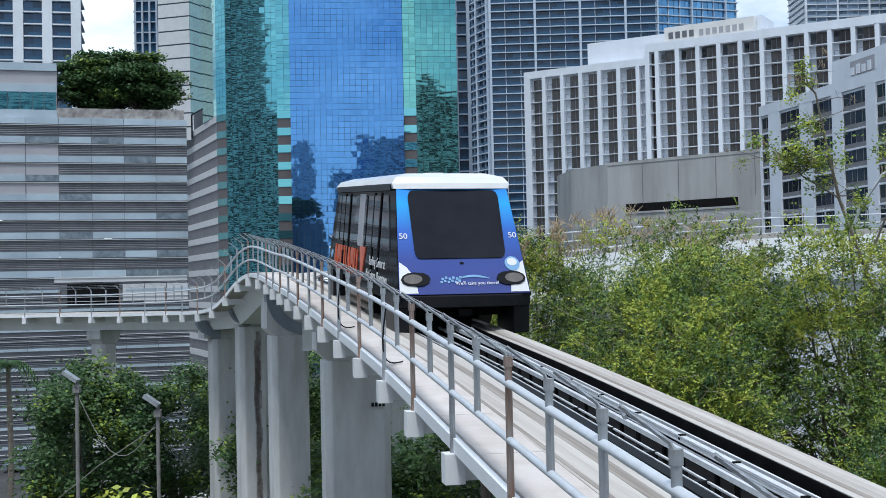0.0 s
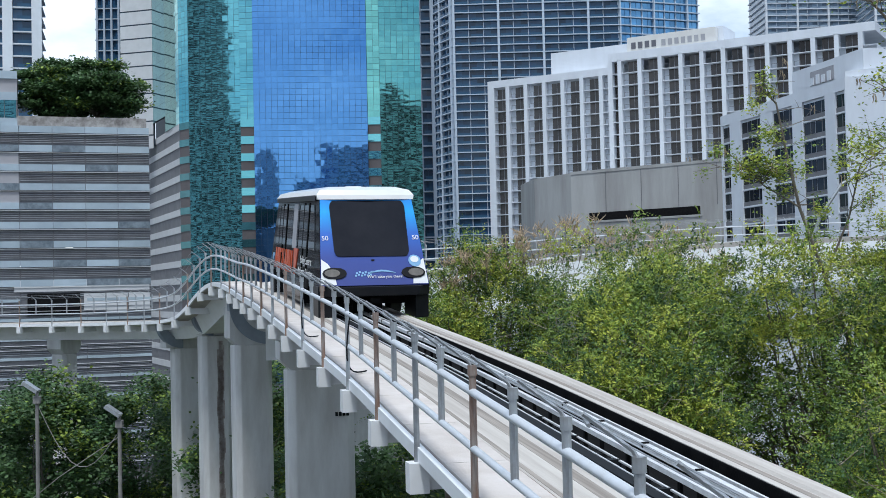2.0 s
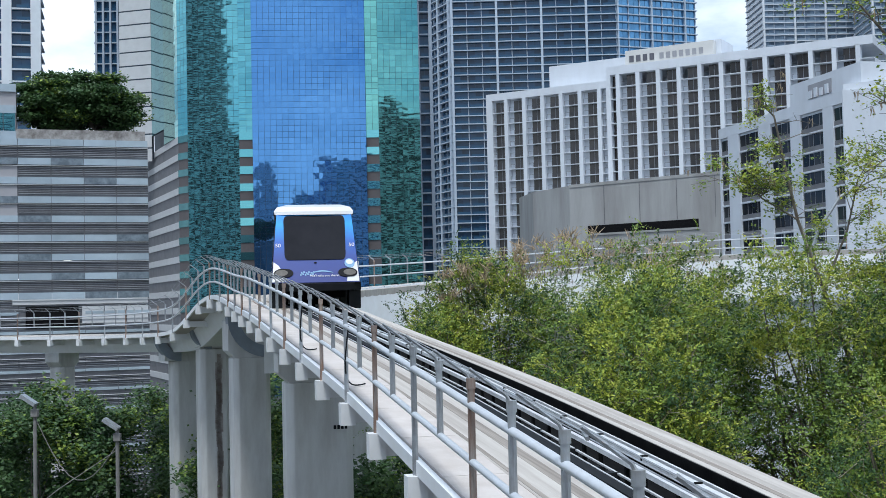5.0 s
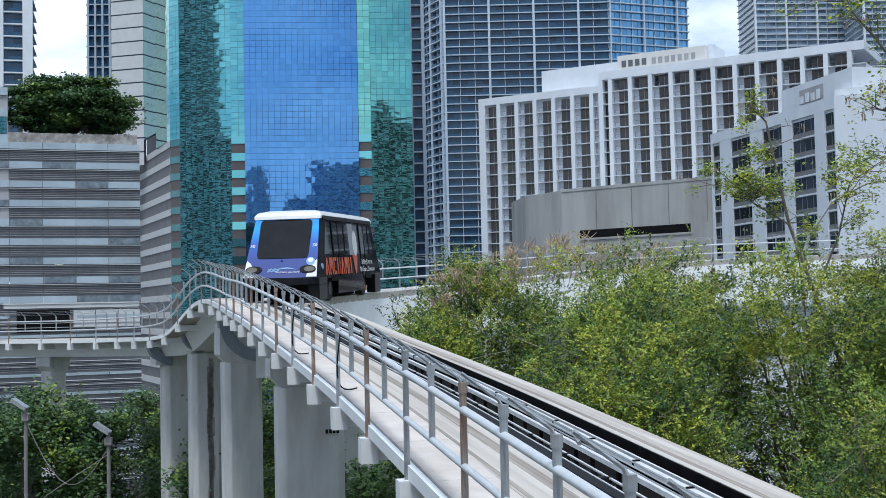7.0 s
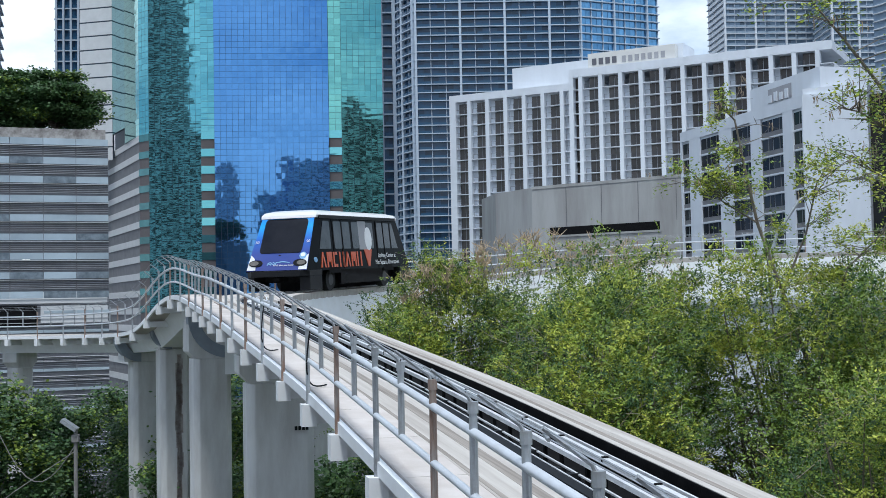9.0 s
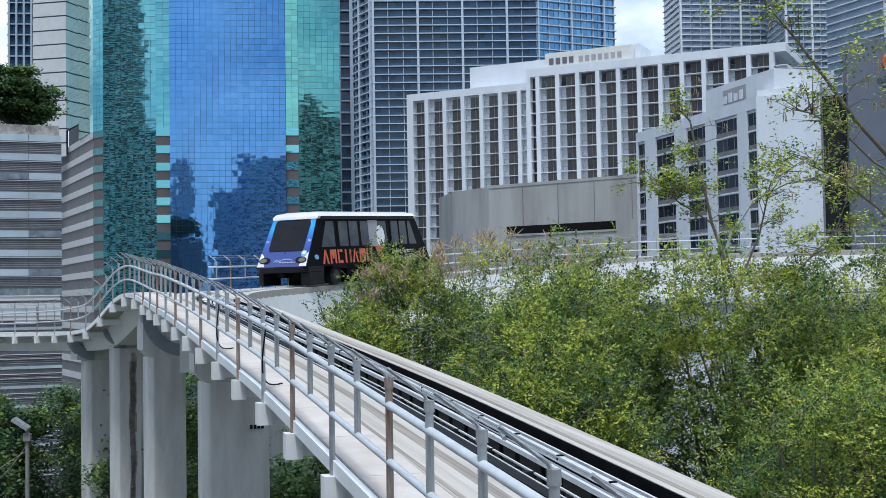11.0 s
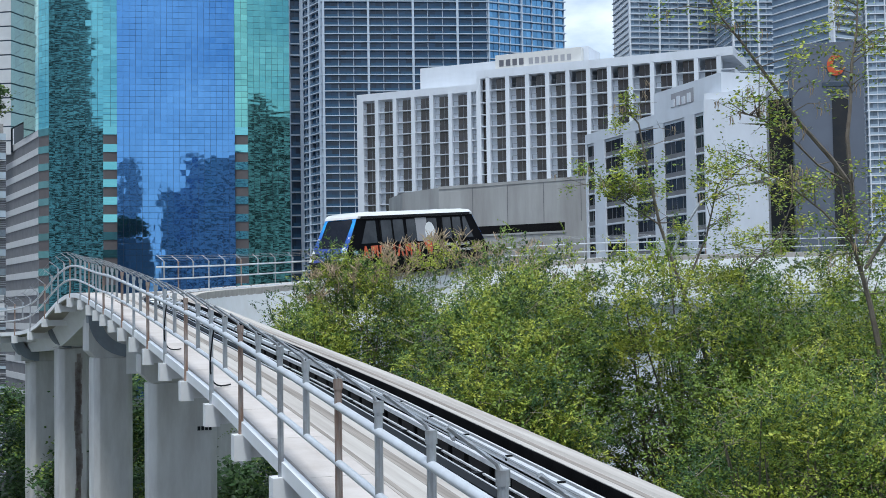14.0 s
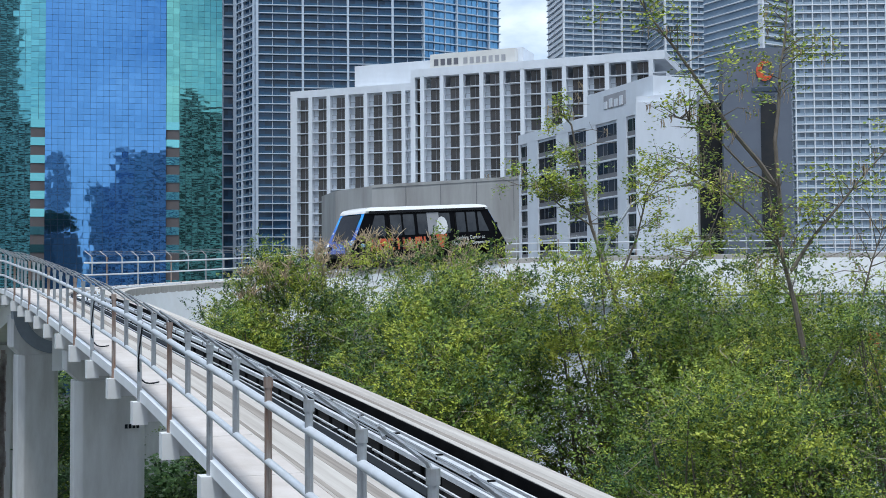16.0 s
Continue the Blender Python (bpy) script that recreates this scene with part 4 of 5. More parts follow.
def build_train():
    body = Mesh()
    ring = []
    for v in (0.0, 0.2, 0.6, 1.0):
        r = []
        for e in (-1, 1):
            us = [-1, -0.6, 0, 0.6, 1] if e == -1 else [1, 0.6, 0, -0.6, -1]
            for u in us:
                w = HW + (1.27 - HW) * v
                r.append((u * w, e * (HALF - 0.06 - 1.32 * v), ZB + (ZT - ZB) * v))
        ring.append(r)
    n = len(ring[0])
    body.v = [p for r in ring for p in r]
    for a in range(3):
        for i in range(n):
            j = (i + 1) % n
            body.f.append((a * n + i, a * n + j, (a + 1) * n + j, (a + 1) * n + i))
    body.f.append(tuple(reversed(range(n))))
    body.f.append(tuple(range(3 * n, 4 * n)))
    part("body", body, TRAIN_BLACK, train, "black livery body")
    roof = Mesh()
    rl = []
    for z, dy, dx in ((ZT - 0.02, 0, 0.04), (ZT + 0.10, 0.05, 0.07), (ZT + 0.24, 0.16, -0.04), (ZT + 0.33, 0.6, -0.35)):
        r = []
        for e in (-1, 1):
            for u in ([-1, -0.9, -0.5, 0, 0.5, 0.9, 1] if e == -1 else [1, 0.9, 0.5, 0, -0.5, -0.9, -1]):
                r.append((u * (1.27 + dx), e * (HALF - 1.34 - dy + 0.10 - 0.12 * u * u), z))
        rl.append(r)
    n = len(rl[0])
    roof.v = [p for r in rl for p in r]
    for a in range(3):
        for i in range(n):
            j = (i + 1) % n
            roof.f.append((a * n + i, a * n + j, (a + 1) * n + j, (a + 1) * n + i))
    roof.f.append(tuple(range(3 * n, 4 * n)))
    part("roof", roof, TRAIN_WHITE, train, "white rounded roof", smooth=False)
    for end in (-1, 1):
        fn = lambda a, b, o: face_point(a, b, o, end)
        wrap = lambda a, b, o: face_point(a, b, o + 0.0, end)
        outline = [(-0.99, 0.02), (-0.5, 0.02), (0, 0.02), (0.5, 0.02), (0.99, 0.02), (0.99, 0.35), (0.99, 0.7), (0.99, 0.985), (0.5, 0.985), (0, 0.985), (-0.5, 0.985), (-0.99, 0.985), (-0.99, 0.7), (-0.99, 0.35)]
        if end > 0:
            part("end_panel", patch(outline, fn, 0.02), LIVERY, train, "blue end panel")
        else:
            part("end_panel", patch(outline, fn, 0.02), LIVERY, train, "end panel fading from cyan to blue")
        part("windscreen", patch(rounded(-0.72, 0.335, 0.72, 0.965, 0.08, 4, -0.12), fn, 0.045), SHIELD, train, "black tinted windscreen")
        for sg in (-1, 1):
            cn = [(sg * 0.98, 0.03), (sg * 0.70, 0.03), (sg * 0.74, 0.16), (sg * 0.86, 0.26), (sg * 0.98, 0.31)]
            part("corner_panel", patch(cn if sg * 1 < 0 else cn[::-1], fn, 0.03), TRAIN_WHITE, train, "white corner panel")
            lens = [(sg * (0.76 + 0.20 * math.cos(a) - (0.05 if math.cos(a) < 0 else 0)), 0.15 + 0.062 * math.sin(a)) for a in [radians(30 * i) for i in range(12)]]
            hl = part("headlight", patch(lens, fn, 0.055), SURROUND, train, "headlight in a dark surround")
            lens2 = [(sg * (0.78 + 0.145 * math.cos(a)), 0.15 + 0.043 * math.sin(a)) for a in [radians(30 * i) for i in range(12)]]
            part("lens", patch(lens2, fn, 0.065), LAMP_GLASS, hl, "smoky lens")
        seal = [(0.80 + 0.12 * math.cos(a), 0.28 + 0.066 * math.sin(a)) for a in [radians(30 * i) for i in range(12)]]
        part("round_sticker", patch(seal, fn, 0.04), LIGHT_BLUE, train, "round pale blue sticker")
        part("round_sticker", patch([(0.80 + 0.08 * math.cos(a), 0.295 + 0.035 * math.sin(a)) for a in [radians(30 * i) for i in range(12)]], fn, 0.046), TRAIN_WHITE, train)
        part("sensor", patch(rounded(-0.03, 0.285, 0.03, 0.300, 0.006), fn, 0.04), BLACK, train)
        for ck in range(12):
            cu, cv = -0.36 + 0.055 * (ck % 6) + 0.02 * (ck // 6), 0.115 + 0.028 * (ck // 6) + 0.010 * (ck % 2)
            part("logo_check", patch([(cu, cv), (cu + 0.036, cv), (cu + 0.036, cv + 0.02), (cu, cv + 0.02)], fn, 0.032), LIGHT_BLUE, train)
        swoosh = [(-0.10 + 0.5 * i / 8, 0.155 + 0.03 * math.sin(math.pi * i / 8)) for i in range(9)] + [(0.40 - 0.5 * i / 8, 0.150 + 0.018 * math.sin(math.pi * (8 - i) / 8)) for i in range(9)]
        part("logo_swoosh", patch(swoosh, fn, 0.032), LIGHT_BLUE, train)
        # writing on the sloping face
        tilt = Matrix.Rotation(radians(60.4), 4, "X")
        yaw = Matrix.Rotation(0 if end < 0 else math.pi, 4, "Z")
        lettering("We'll take you there!", 0.112, VINYL_WHITE, "slogan", train, Matrix.Translation(face_point(0.20, 0.108, 0.042, end)) @ yaw @ tilt, "white slogan", 0.002)
        for sg in (-1, 1):
            p = Vector(face_point(sg * 0.90, 0.54, 0.035, end))
            lettering("50", 0.19, VINYL_WHITE, "car_number", train, Matrix.Translation(p) @ yaw @ tilt, "white car number", 0.002)
        # bumper
        bm_ = Mesh()
        pl = [(-HW - 0.03, HALF - 0.25), (-1.15, HALF + 0.04), (0, HALF + 0.10), (1.15, HALF + 0.04), (HW + 0.03, HALF - 0.25), (HW + 0.03, HALF - 1.5), (-HW - 0.03, HALF - 1.5)]
        pl = [(x, y * end) for x, y in pl]
        if end > 0:
            pl = pl[::-1]
        part("bumper", bm_.prism(pl, 0.55, 0.80), BUMPER, train, "charcoal bumper", bevel=0.02)
        for sg in (-1, 1):
            q = [(sg * 1.08, HALF - 0.1), (sg * (HW + 0.02), HALF - 0.28), (sg * (HW + 0.02), HALF - 1.5), (sg * 1.08, HALF - 1.5)]
            part("skirt_corner", Mesh().prism([(x, y * end) for x, y in (q if sg * end > 0 else q[::-1])], -0.06, 0.55), BUMPER, train, bevel=0.03)
        part("coupler", Mesh().box(-0.14, min(end * (HALF - 0.9), end * (HALF - 0.05)), 0.36, 0.14, max(end * (HALF - 0.9), end * (HALF - 0.05)), 0.50).box(-0.55, min(end * (HALF - 0.5), end * (HALF - 0.42)), 0.50, 0.55, max(end * (HALF - 0.5), end * (HALF - 0.42)), 0.56), BLACK, train)
    part("underframe", Mesh().box(-1.0, -HALF + 0.9, 0.28, 1.0, HALF - 0.9, 0.8).box(-0.4, -HALF + 1.2, -0.1, 0.4, HALF - 1.2, 0.3), BLACK, train, "black underframe")
    for sd in (-1, 1):
        fs = lambda a, b, o: side_point(a, b, sd, o)
        part("skirt", Mesh().box(min(sd * 1.24, sd * 1.42), -2.45, 0.12, max(sd * 1.24, sd * 1.42), 2.45, 0.80), TRAIN_BLACK, train, bevel=0.02)
        flip = lambda q: q if sd > 0 else q[::-1]
        wins = [(-4.55, -3.35, 1), (-2.95, -2.15, 0), (-2.0, -1.2, 0), (-0.95, 1.55, 0), (2.05, 2.75, 0), (2.9, 3.6, 0), (3.8, 4.6, 2)]
        for y0, y1, kd in wins:
            q = rounded(y0, 0.40, y1, 0.93, 0.05, 3)
            if kd == 1:
                q = [(y0 + 0.55 * (b - 0.40) / 0.53 if a < y0 + 0.2 else a, b) for a, b in q]
            if kd == 2:
                q = [(y1 - 0.55 * (b - 0.40) / 0.53 if a > y1 - 0.2 else a, b) for a, b in q]
            part("side_window", patch(flip(q), fs, 0.02), SIDE_GLASS, train, "tinted side window")
        for y0 in (-3.05, 1.95):
            for k in range(2):
                a = y0 + k * 0.92
                part("door_seam", patch(flip([(a - 0.02, 0.02), (a + 0.02, 0.02), (a + 0.02, 0.96), (a - 0.02, 0.96)]), fs, 0.024), BLACK, train, "black door seam")
        # bold orange strokes of the advert, then its pin-shaped mark
        slanted = [[(0, 0), (0.13, 0), (0.30, 1), (0.21, 1)], [(0.39, 0), (0.52, 0), (0.31, 1), (0.22, 1)]]
        upright = [[(0, 0), (0.12, 0), (0.12, 1), (0, 1)], [(0.40, 0), (0.52, 0), (0.52, 1), (0.40, 1)]]
        wedge = upright + [[(0.2, 0.35), (0.32, 0.35), (0.42, 1), (0.1, 1)]]
        barred = [upright[0], [(0.12, 0), (0.42, 0), (0.42, 0.2), (0.12, 0.2)], [(0.12, 0.8), (0.42, 0.8), (0.42, 1), (0.12, 1)]]
        for k, strokes in enumerate((slanted, wedge, barred, upright, slanted, wedge, upright)):
            a = -4.55 + k * 0.66 if sd > 0 else 4.55 - k * 0.66
            g = Mesh()
            for st in strokes:
                pts = [(a + sd * x, 0.05 + 0.29 * z) for x, z in st]
                pm = patch(pts, fs, 0.022)
                g.add(pm.v, pm.f)
            part("brand_mark", g, ORANGE, train, "orange advertising stroke")
        a = 0.75 * sd
        pin = [(a - sd * 0.10, 0.04), (a + sd * 0.10, 0.04), (a + sd * 0.46, 0.38), (a - sd * 0.46, 0.38)]
        part("brand_mark", patch(pin, fs, 0.024), ORANGE, train, "orange pin shape")
        if sd > 0:
            part("advert_disc", patch(flip([(0.9 + 0.42 * math.cos(radians(30 * i)), 0.60 + 0.24 * math.sin(radians(30 * i))) for i in range(12)]), fs, 0.028), VINYL_WHITE, train, "white round advert mark")
        tx = Matrix.Rotation(math.pi / 2 * sd, 4, "Z") @ Matrix.Rotation(radians(85), 4, "X")
        for k, (txt, z) in enumerate((("Banking Center at", 0.255), ("Met Square, Downtown", 0.115))):
            lettering(txt, 0.31, VINYL_WHITE, "advert_text", train, Matrix.Translation(side_point(3.05 * sd, z, sd, 0.022)) @ tx, "white advert lettering", 0.002)
        for yw in (-3.15, 3.15):
            wh = part("wheel", Mesh().tube([(-0.16, 0, 0), (-0.14, 0, 0), (0.14, 0, 0), (0.16, 0, 0)], 0.49, 24), TYRE, train, "black rubber tyre", m=Matrix.Translation((sd * 1.06, yw, 0.34)))
            part("rim", Mesh().tube([(sd * 0.10, 0, 0), (sd * 0.175, 0, 0)], 0.26, 16), RIM, wh)
            part("wheel_arch", patch(flip([(yw + 0.62 * math.cos(a), -0.06 + 0.17 * math.sin(a)) for a in [radians(15 * i) for i in range(13)]]), fs, 0.016), BLACK, train, "dark wheel arch")
    for sd in (-1, 1):
        x0, x1 = sorted((sd * 1.30, sd * 1.352))
        part("gutter", Mesh().box(x0, -4.45, ZT - 0.05, x1, 4.45, ZT + 0.10), BUMPER, train, "dark roof gutter")
        # grey advert film over the middle of the side, and the small blue badge by the end
        fs = lambda a, b, o: side_point(a, b, sd, o)
        q = [(-0.2, 0.38), (0.70, 0.38), (0.70, 0.95), (-0.2, 0.95)] if sd > 0 else [(0.2, 0.38), (0.2, 0.95), (-0.70, 0.95), (-0.70, 0.38)]
        part("advert_film", patch(q, fs, 0.023), LOUVRE, train, "grey advert film over the glass")
        bd = [(-sd * 5.05 + 0.17 * math.cos(radians(30 * i)) * sd, 0.20 + 0.05 * math.sin(radians(30 * i))) for i in range(12)]
        part("round_sticker", patch(bd, fs, 0.02), LIGHT_BLUE, train)
    for y in (-3.0, -1.0, 2.6, 3.4):
        part("roof_vent", Mesh().box(-0.25, y, ZT + 0.26, 0.2, y + 0.35, ZT + 0.37), TRAIN_WHITE, train, bevel=0.03)


build_train()

# station of the train's near end along the track, by the second
TRAIN_S = [(0, 25.55), (1, 28.67), (2, 31.55), (3, 34.37), (4, 37.1), (6.5, 44.42), (8, 49.22), (9.5, 53.75), (12.5, 62.87), (14, 67.5), (16, 74.04)]


def train_pose(t):
    s = interp(TRAIN_S, t)
    a, _ = at(MAIN, s + 2.4)
    b, _ = at(MAIN, s + 9.5)
    d = (b - a).normalized()
    c = (a + b) / 2 + Vector((0, 0, 0.17 * smooth01((s - 40) / 10)))
    x = Vector((d.y, -d.x, 0)).normalized()
    z = x.cross(d)
    return Matrix.Translation(c) @ Matrix((x, d, z)).transposed().to_4x4()


# ---- trees ----


def leaves(rng, centres, n, spread, size, flat=0.5):
    """Small folded leaves scattered round cluster centres: vertices and faces."""
    k = rng.integers(0, len(centres), n)
    c = centres[k] + rng.normal(0, 1, (n, 3)) * np.array(spread)
    a = rng.uniform(0, 2 * np.pi, n)
    tilt = rng.normal(0, flat, n)
    d = np.stack([np.cos(a), np.sin(a), np.sin(tilt)], 1)
    d /= np.linalg.norm(d, axis=1)[:, None]
    up = rng.normal(0, 0.5, (n, 3)) + np.array([0, -0.35, 1.0])
    sd = np.cross(d, up)
    sd /= np.linalg.norm(sd, axis=1)[:, None] + 1e-6
    s = size * rng.uniform(0.6, 1.35, n)[:, None]
    v = np.stack([c, c + d * s * 0.55 + sd * s * 0.32, c + d * s * 1.1, c + d * s * 0.55 - sd * s * 0.32], 1).reshape(-1, 3)
    return v


def sprays(rng, centres, mid, n, spread, size, per=15):
    """Leaves set alternately along short drooping twigs that point away from the crown's middle: vertices."""
    k = max(1, n // per)
    p = centres[rng.integers(0, len(centres), k)] + rng.normal(0, 1, (k, 3)) * np.array(spread)
    d = p - mid
    d /= np.linalg.norm(d, axis=1)[:, None] + 1e-6
    d = d * 0.7 + rng.normal(0, 0.65, (k, 3)) + np.array([0, 0, 0.15])
    d /= np.linalg.norm(d, axis=1)[:, None] + 1e-6
    ln = rng.uniform(0.35, 0.95, k)[:, None]
    sd = np.cross(d, np.array([0, 0, 1.0]) + rng.normal(0, 0.35, (k, 3)))
    sd /= np.linalg.norm(sd, axis=1)[:, None] + 1e-6
    out = []
    for j in range(per):
        u = (j + 0.5) / per
        c = p + d * ln * u - np.array([0, 0, 0.35]) * ln * u * u + rng.normal(0, 0.02, (k, 3))
        a = sd * (1 if j % 2 else -1) * 0.8 + d * 0.55 + rng.normal(0, 0.30, (k, 3))
        a /= np.linalg.norm(a, axis=1)[:, None] + 1e-6
        b = np.cross(a, np.array([0, -0.25, 1.0]) + rng.normal(0, 0.45, (k, 3)))
        b /= np.linalg.norm(b, axis=1)[:, None] + 1e-6
        s = (size * rng.uniform(0.55, 1.3, k) * (1.1 - 0.35 * u))[:, None]
        out.append(np.stack([c, c + a * s * 0.5 + b * s * 0.30, c + a * s * 1.1, c + a * s * 0.5 - b * s * 0.30], 1))
    return np.concatenate(out).reshape(-1, 3)


def leaf_mesh(name, v, mat):
    n = len(v) // 4
    me = bpy.data.meshes.new(name)
    me.vertices.add(len(v))
    me.vertices.foreach_set("co", v.astype(np.float32).ravel())
    me.loops.add(len(v))
    me.loops.foreach_set("vertex_index", np.arange(len(v), dtype=np.int32))
    me.polygons.add(n)
    me.polygons.foreach_set("loop_start", np.arange(0, len(v), 4, dtype=np.int32))
    me.polygons.foreach_set("loop_total", np.full(n, 4, dtype=np.int32))
    me.materials.append(mat)
    me.update()
    me.validate()
    return me


def tree(name, x, y, top, radius, depth, seed, n_leaves, label, mat, size=0.16, clumps=160, base=GROUND, spread=0.45, limbs=26, inner=0.55, mats=None, group="", trunk=0.2):
    """A tapered trunk, limbs to every clump and a crown of small leaves with gaps. depth: the crown's height."""
    rng = np.random.default_rng(seed)
    t = empty(name, Matrix.Translation((x, y, base)), label, "tree", group)
    h = top - base
    zc = h - depth / 2
    cl = []
    while len(cl) < clumps:
        p = rng.uniform(-1, 1, 3)
        q = np.linalg.norm(p)
        if inner < q < 1 and not (p[2] < -0.75):
            cl.append(p * np.array([radius, radius, depth / 2]) * rng.uniform(0.85, 1.08) + np.array([0, 0, zc]))
    cl = np.array(cl)
    wood = Mesh()
    fork = Vector((0, 0, max(2.0, h - depth * 0.92)))
    wood.tube([(0, 0, 0), (0.1, 0.05, fork.z * 0.5), tuple(fork)], trunk * 1.2, 8, trunk * 0.8)
    for i in range(min(limbs, len(cl))):
        e = Vector(cl[i])
        mid = fork.lerp(e, 0.5) + Vector((rng.normal(0, 0.3), rng.normal(0, 0.3), rng.uniform(-0.1, 0.5)))
        wood.tube([tuple(fork), tuple(fork.lerp(mid, 0.5) + Vector((0, 0, 0.15))), tuple(mid), tuple(e)], trunk * 0.5, 5, 0.012)
        for _ in range(3):
            f = Vector(cl[int(rng.integers(0, len(cl)))])
            if (f - mid).length < radius * 0.9:
                wood.tube([tuple(mid), tuple(mid.lerp(f, 0.5) + Vector((0, 0, 0.2))), tuple(f)], 0.03, 4, 0.008)
    part("trunk", wood, BARK, t, "grey-brown trunk and limbs")
    if group == GRP:
        twigs = Mesh()
        for _ in range(200):
            p = Vector(cl[int(rng.integers(0, len(cl)))]) + Vector(rng.normal(0, 0.25, 3))
            d = Vector((float(rng.normal(0, 0.6)), float(rng.normal(0, 0.5)), float(rng.uniform(0.1, 0.9)))) * 0.9
            q = p + d * 0.5 + Vector(rng.normal(0, 0.07, 3))
            twigs.tube([tuple(p), tuple(q), tuple(p + d)], 0.011, 4, 0.004)
            twigs.tube([tuple(q), tuple(q + Vector(rng.normal(0, 0.25, 3)))], 0.006, 4, 0.003)
        part("twig_tuft", twigs, TWIG, t, "pale dry twigs", kind="stuff")
    mats = mats or [(mat, 1.0)]
    for k, (mt, sh) in enumerate(mats):
        sub = cl[rng.permutation(len(cl))[: max(3, int(len(cl) * min(1.0, sh * 1.6)))]]
        # lime only on the upper clumps: young leaves, and sunlit tops put into colour
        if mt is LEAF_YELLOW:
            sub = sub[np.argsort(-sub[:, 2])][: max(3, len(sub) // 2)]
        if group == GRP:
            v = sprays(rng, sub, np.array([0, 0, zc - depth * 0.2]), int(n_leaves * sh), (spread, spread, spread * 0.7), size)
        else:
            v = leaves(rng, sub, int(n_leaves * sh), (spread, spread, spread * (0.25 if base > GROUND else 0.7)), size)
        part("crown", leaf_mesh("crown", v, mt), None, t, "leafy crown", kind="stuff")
    return t


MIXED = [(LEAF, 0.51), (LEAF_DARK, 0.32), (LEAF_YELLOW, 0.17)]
GRP = "trees beside the guideway"
# rows of (x, y, crown top, radius, crown height, leaves)
for i, (x, y, top, rad, dep, n) in enumerate((
        (3.0, 45.5, 1.8, 3.5, 8, 100000), (1.3, 42.5, -0.5, 2.0, 5, 56000), (8.2, 42.5, 2.2, 4.2, 9, 92000), (6.2, 33, -0.7, 3.0, 8, 70000), (12.2, 36, 1.9, 4.8, 10, 108000), (18.0, 39, 2.2, 5.2, 11, 100000),
        (11.3, 25.5, -1.2, 3.5, 9, 90000), (17.6, 28.5, 0.8, 4.8, 11, 122000), (25, 34, 2.0, 5.2, 12, 80000), (16.2, 20, -2.0, 3.4, 9, 84000), (22.5, 23, -0.1, 4.2, 10, 84000),
        (8.7, 19.5, -3.8, 2.8, 7, 60000), (30, 41, 3.0, 6, 12, 54000), (7.4, 37.5, 0.9, 3.4, 8, 76000), (14.6, 32, 0.3, 3.6, 9, 84000))):
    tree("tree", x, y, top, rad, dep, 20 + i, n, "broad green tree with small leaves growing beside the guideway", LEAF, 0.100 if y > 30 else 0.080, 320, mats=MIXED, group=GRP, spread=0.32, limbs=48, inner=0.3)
tree("bush", -8.8, 31, -5.55, 2.2, 4, 55, 6000, "lime green treetop below the guideway", LEAF_YELLOW, 0.20, 50, mats=[(LEAF_YELLOW, 1.0)])


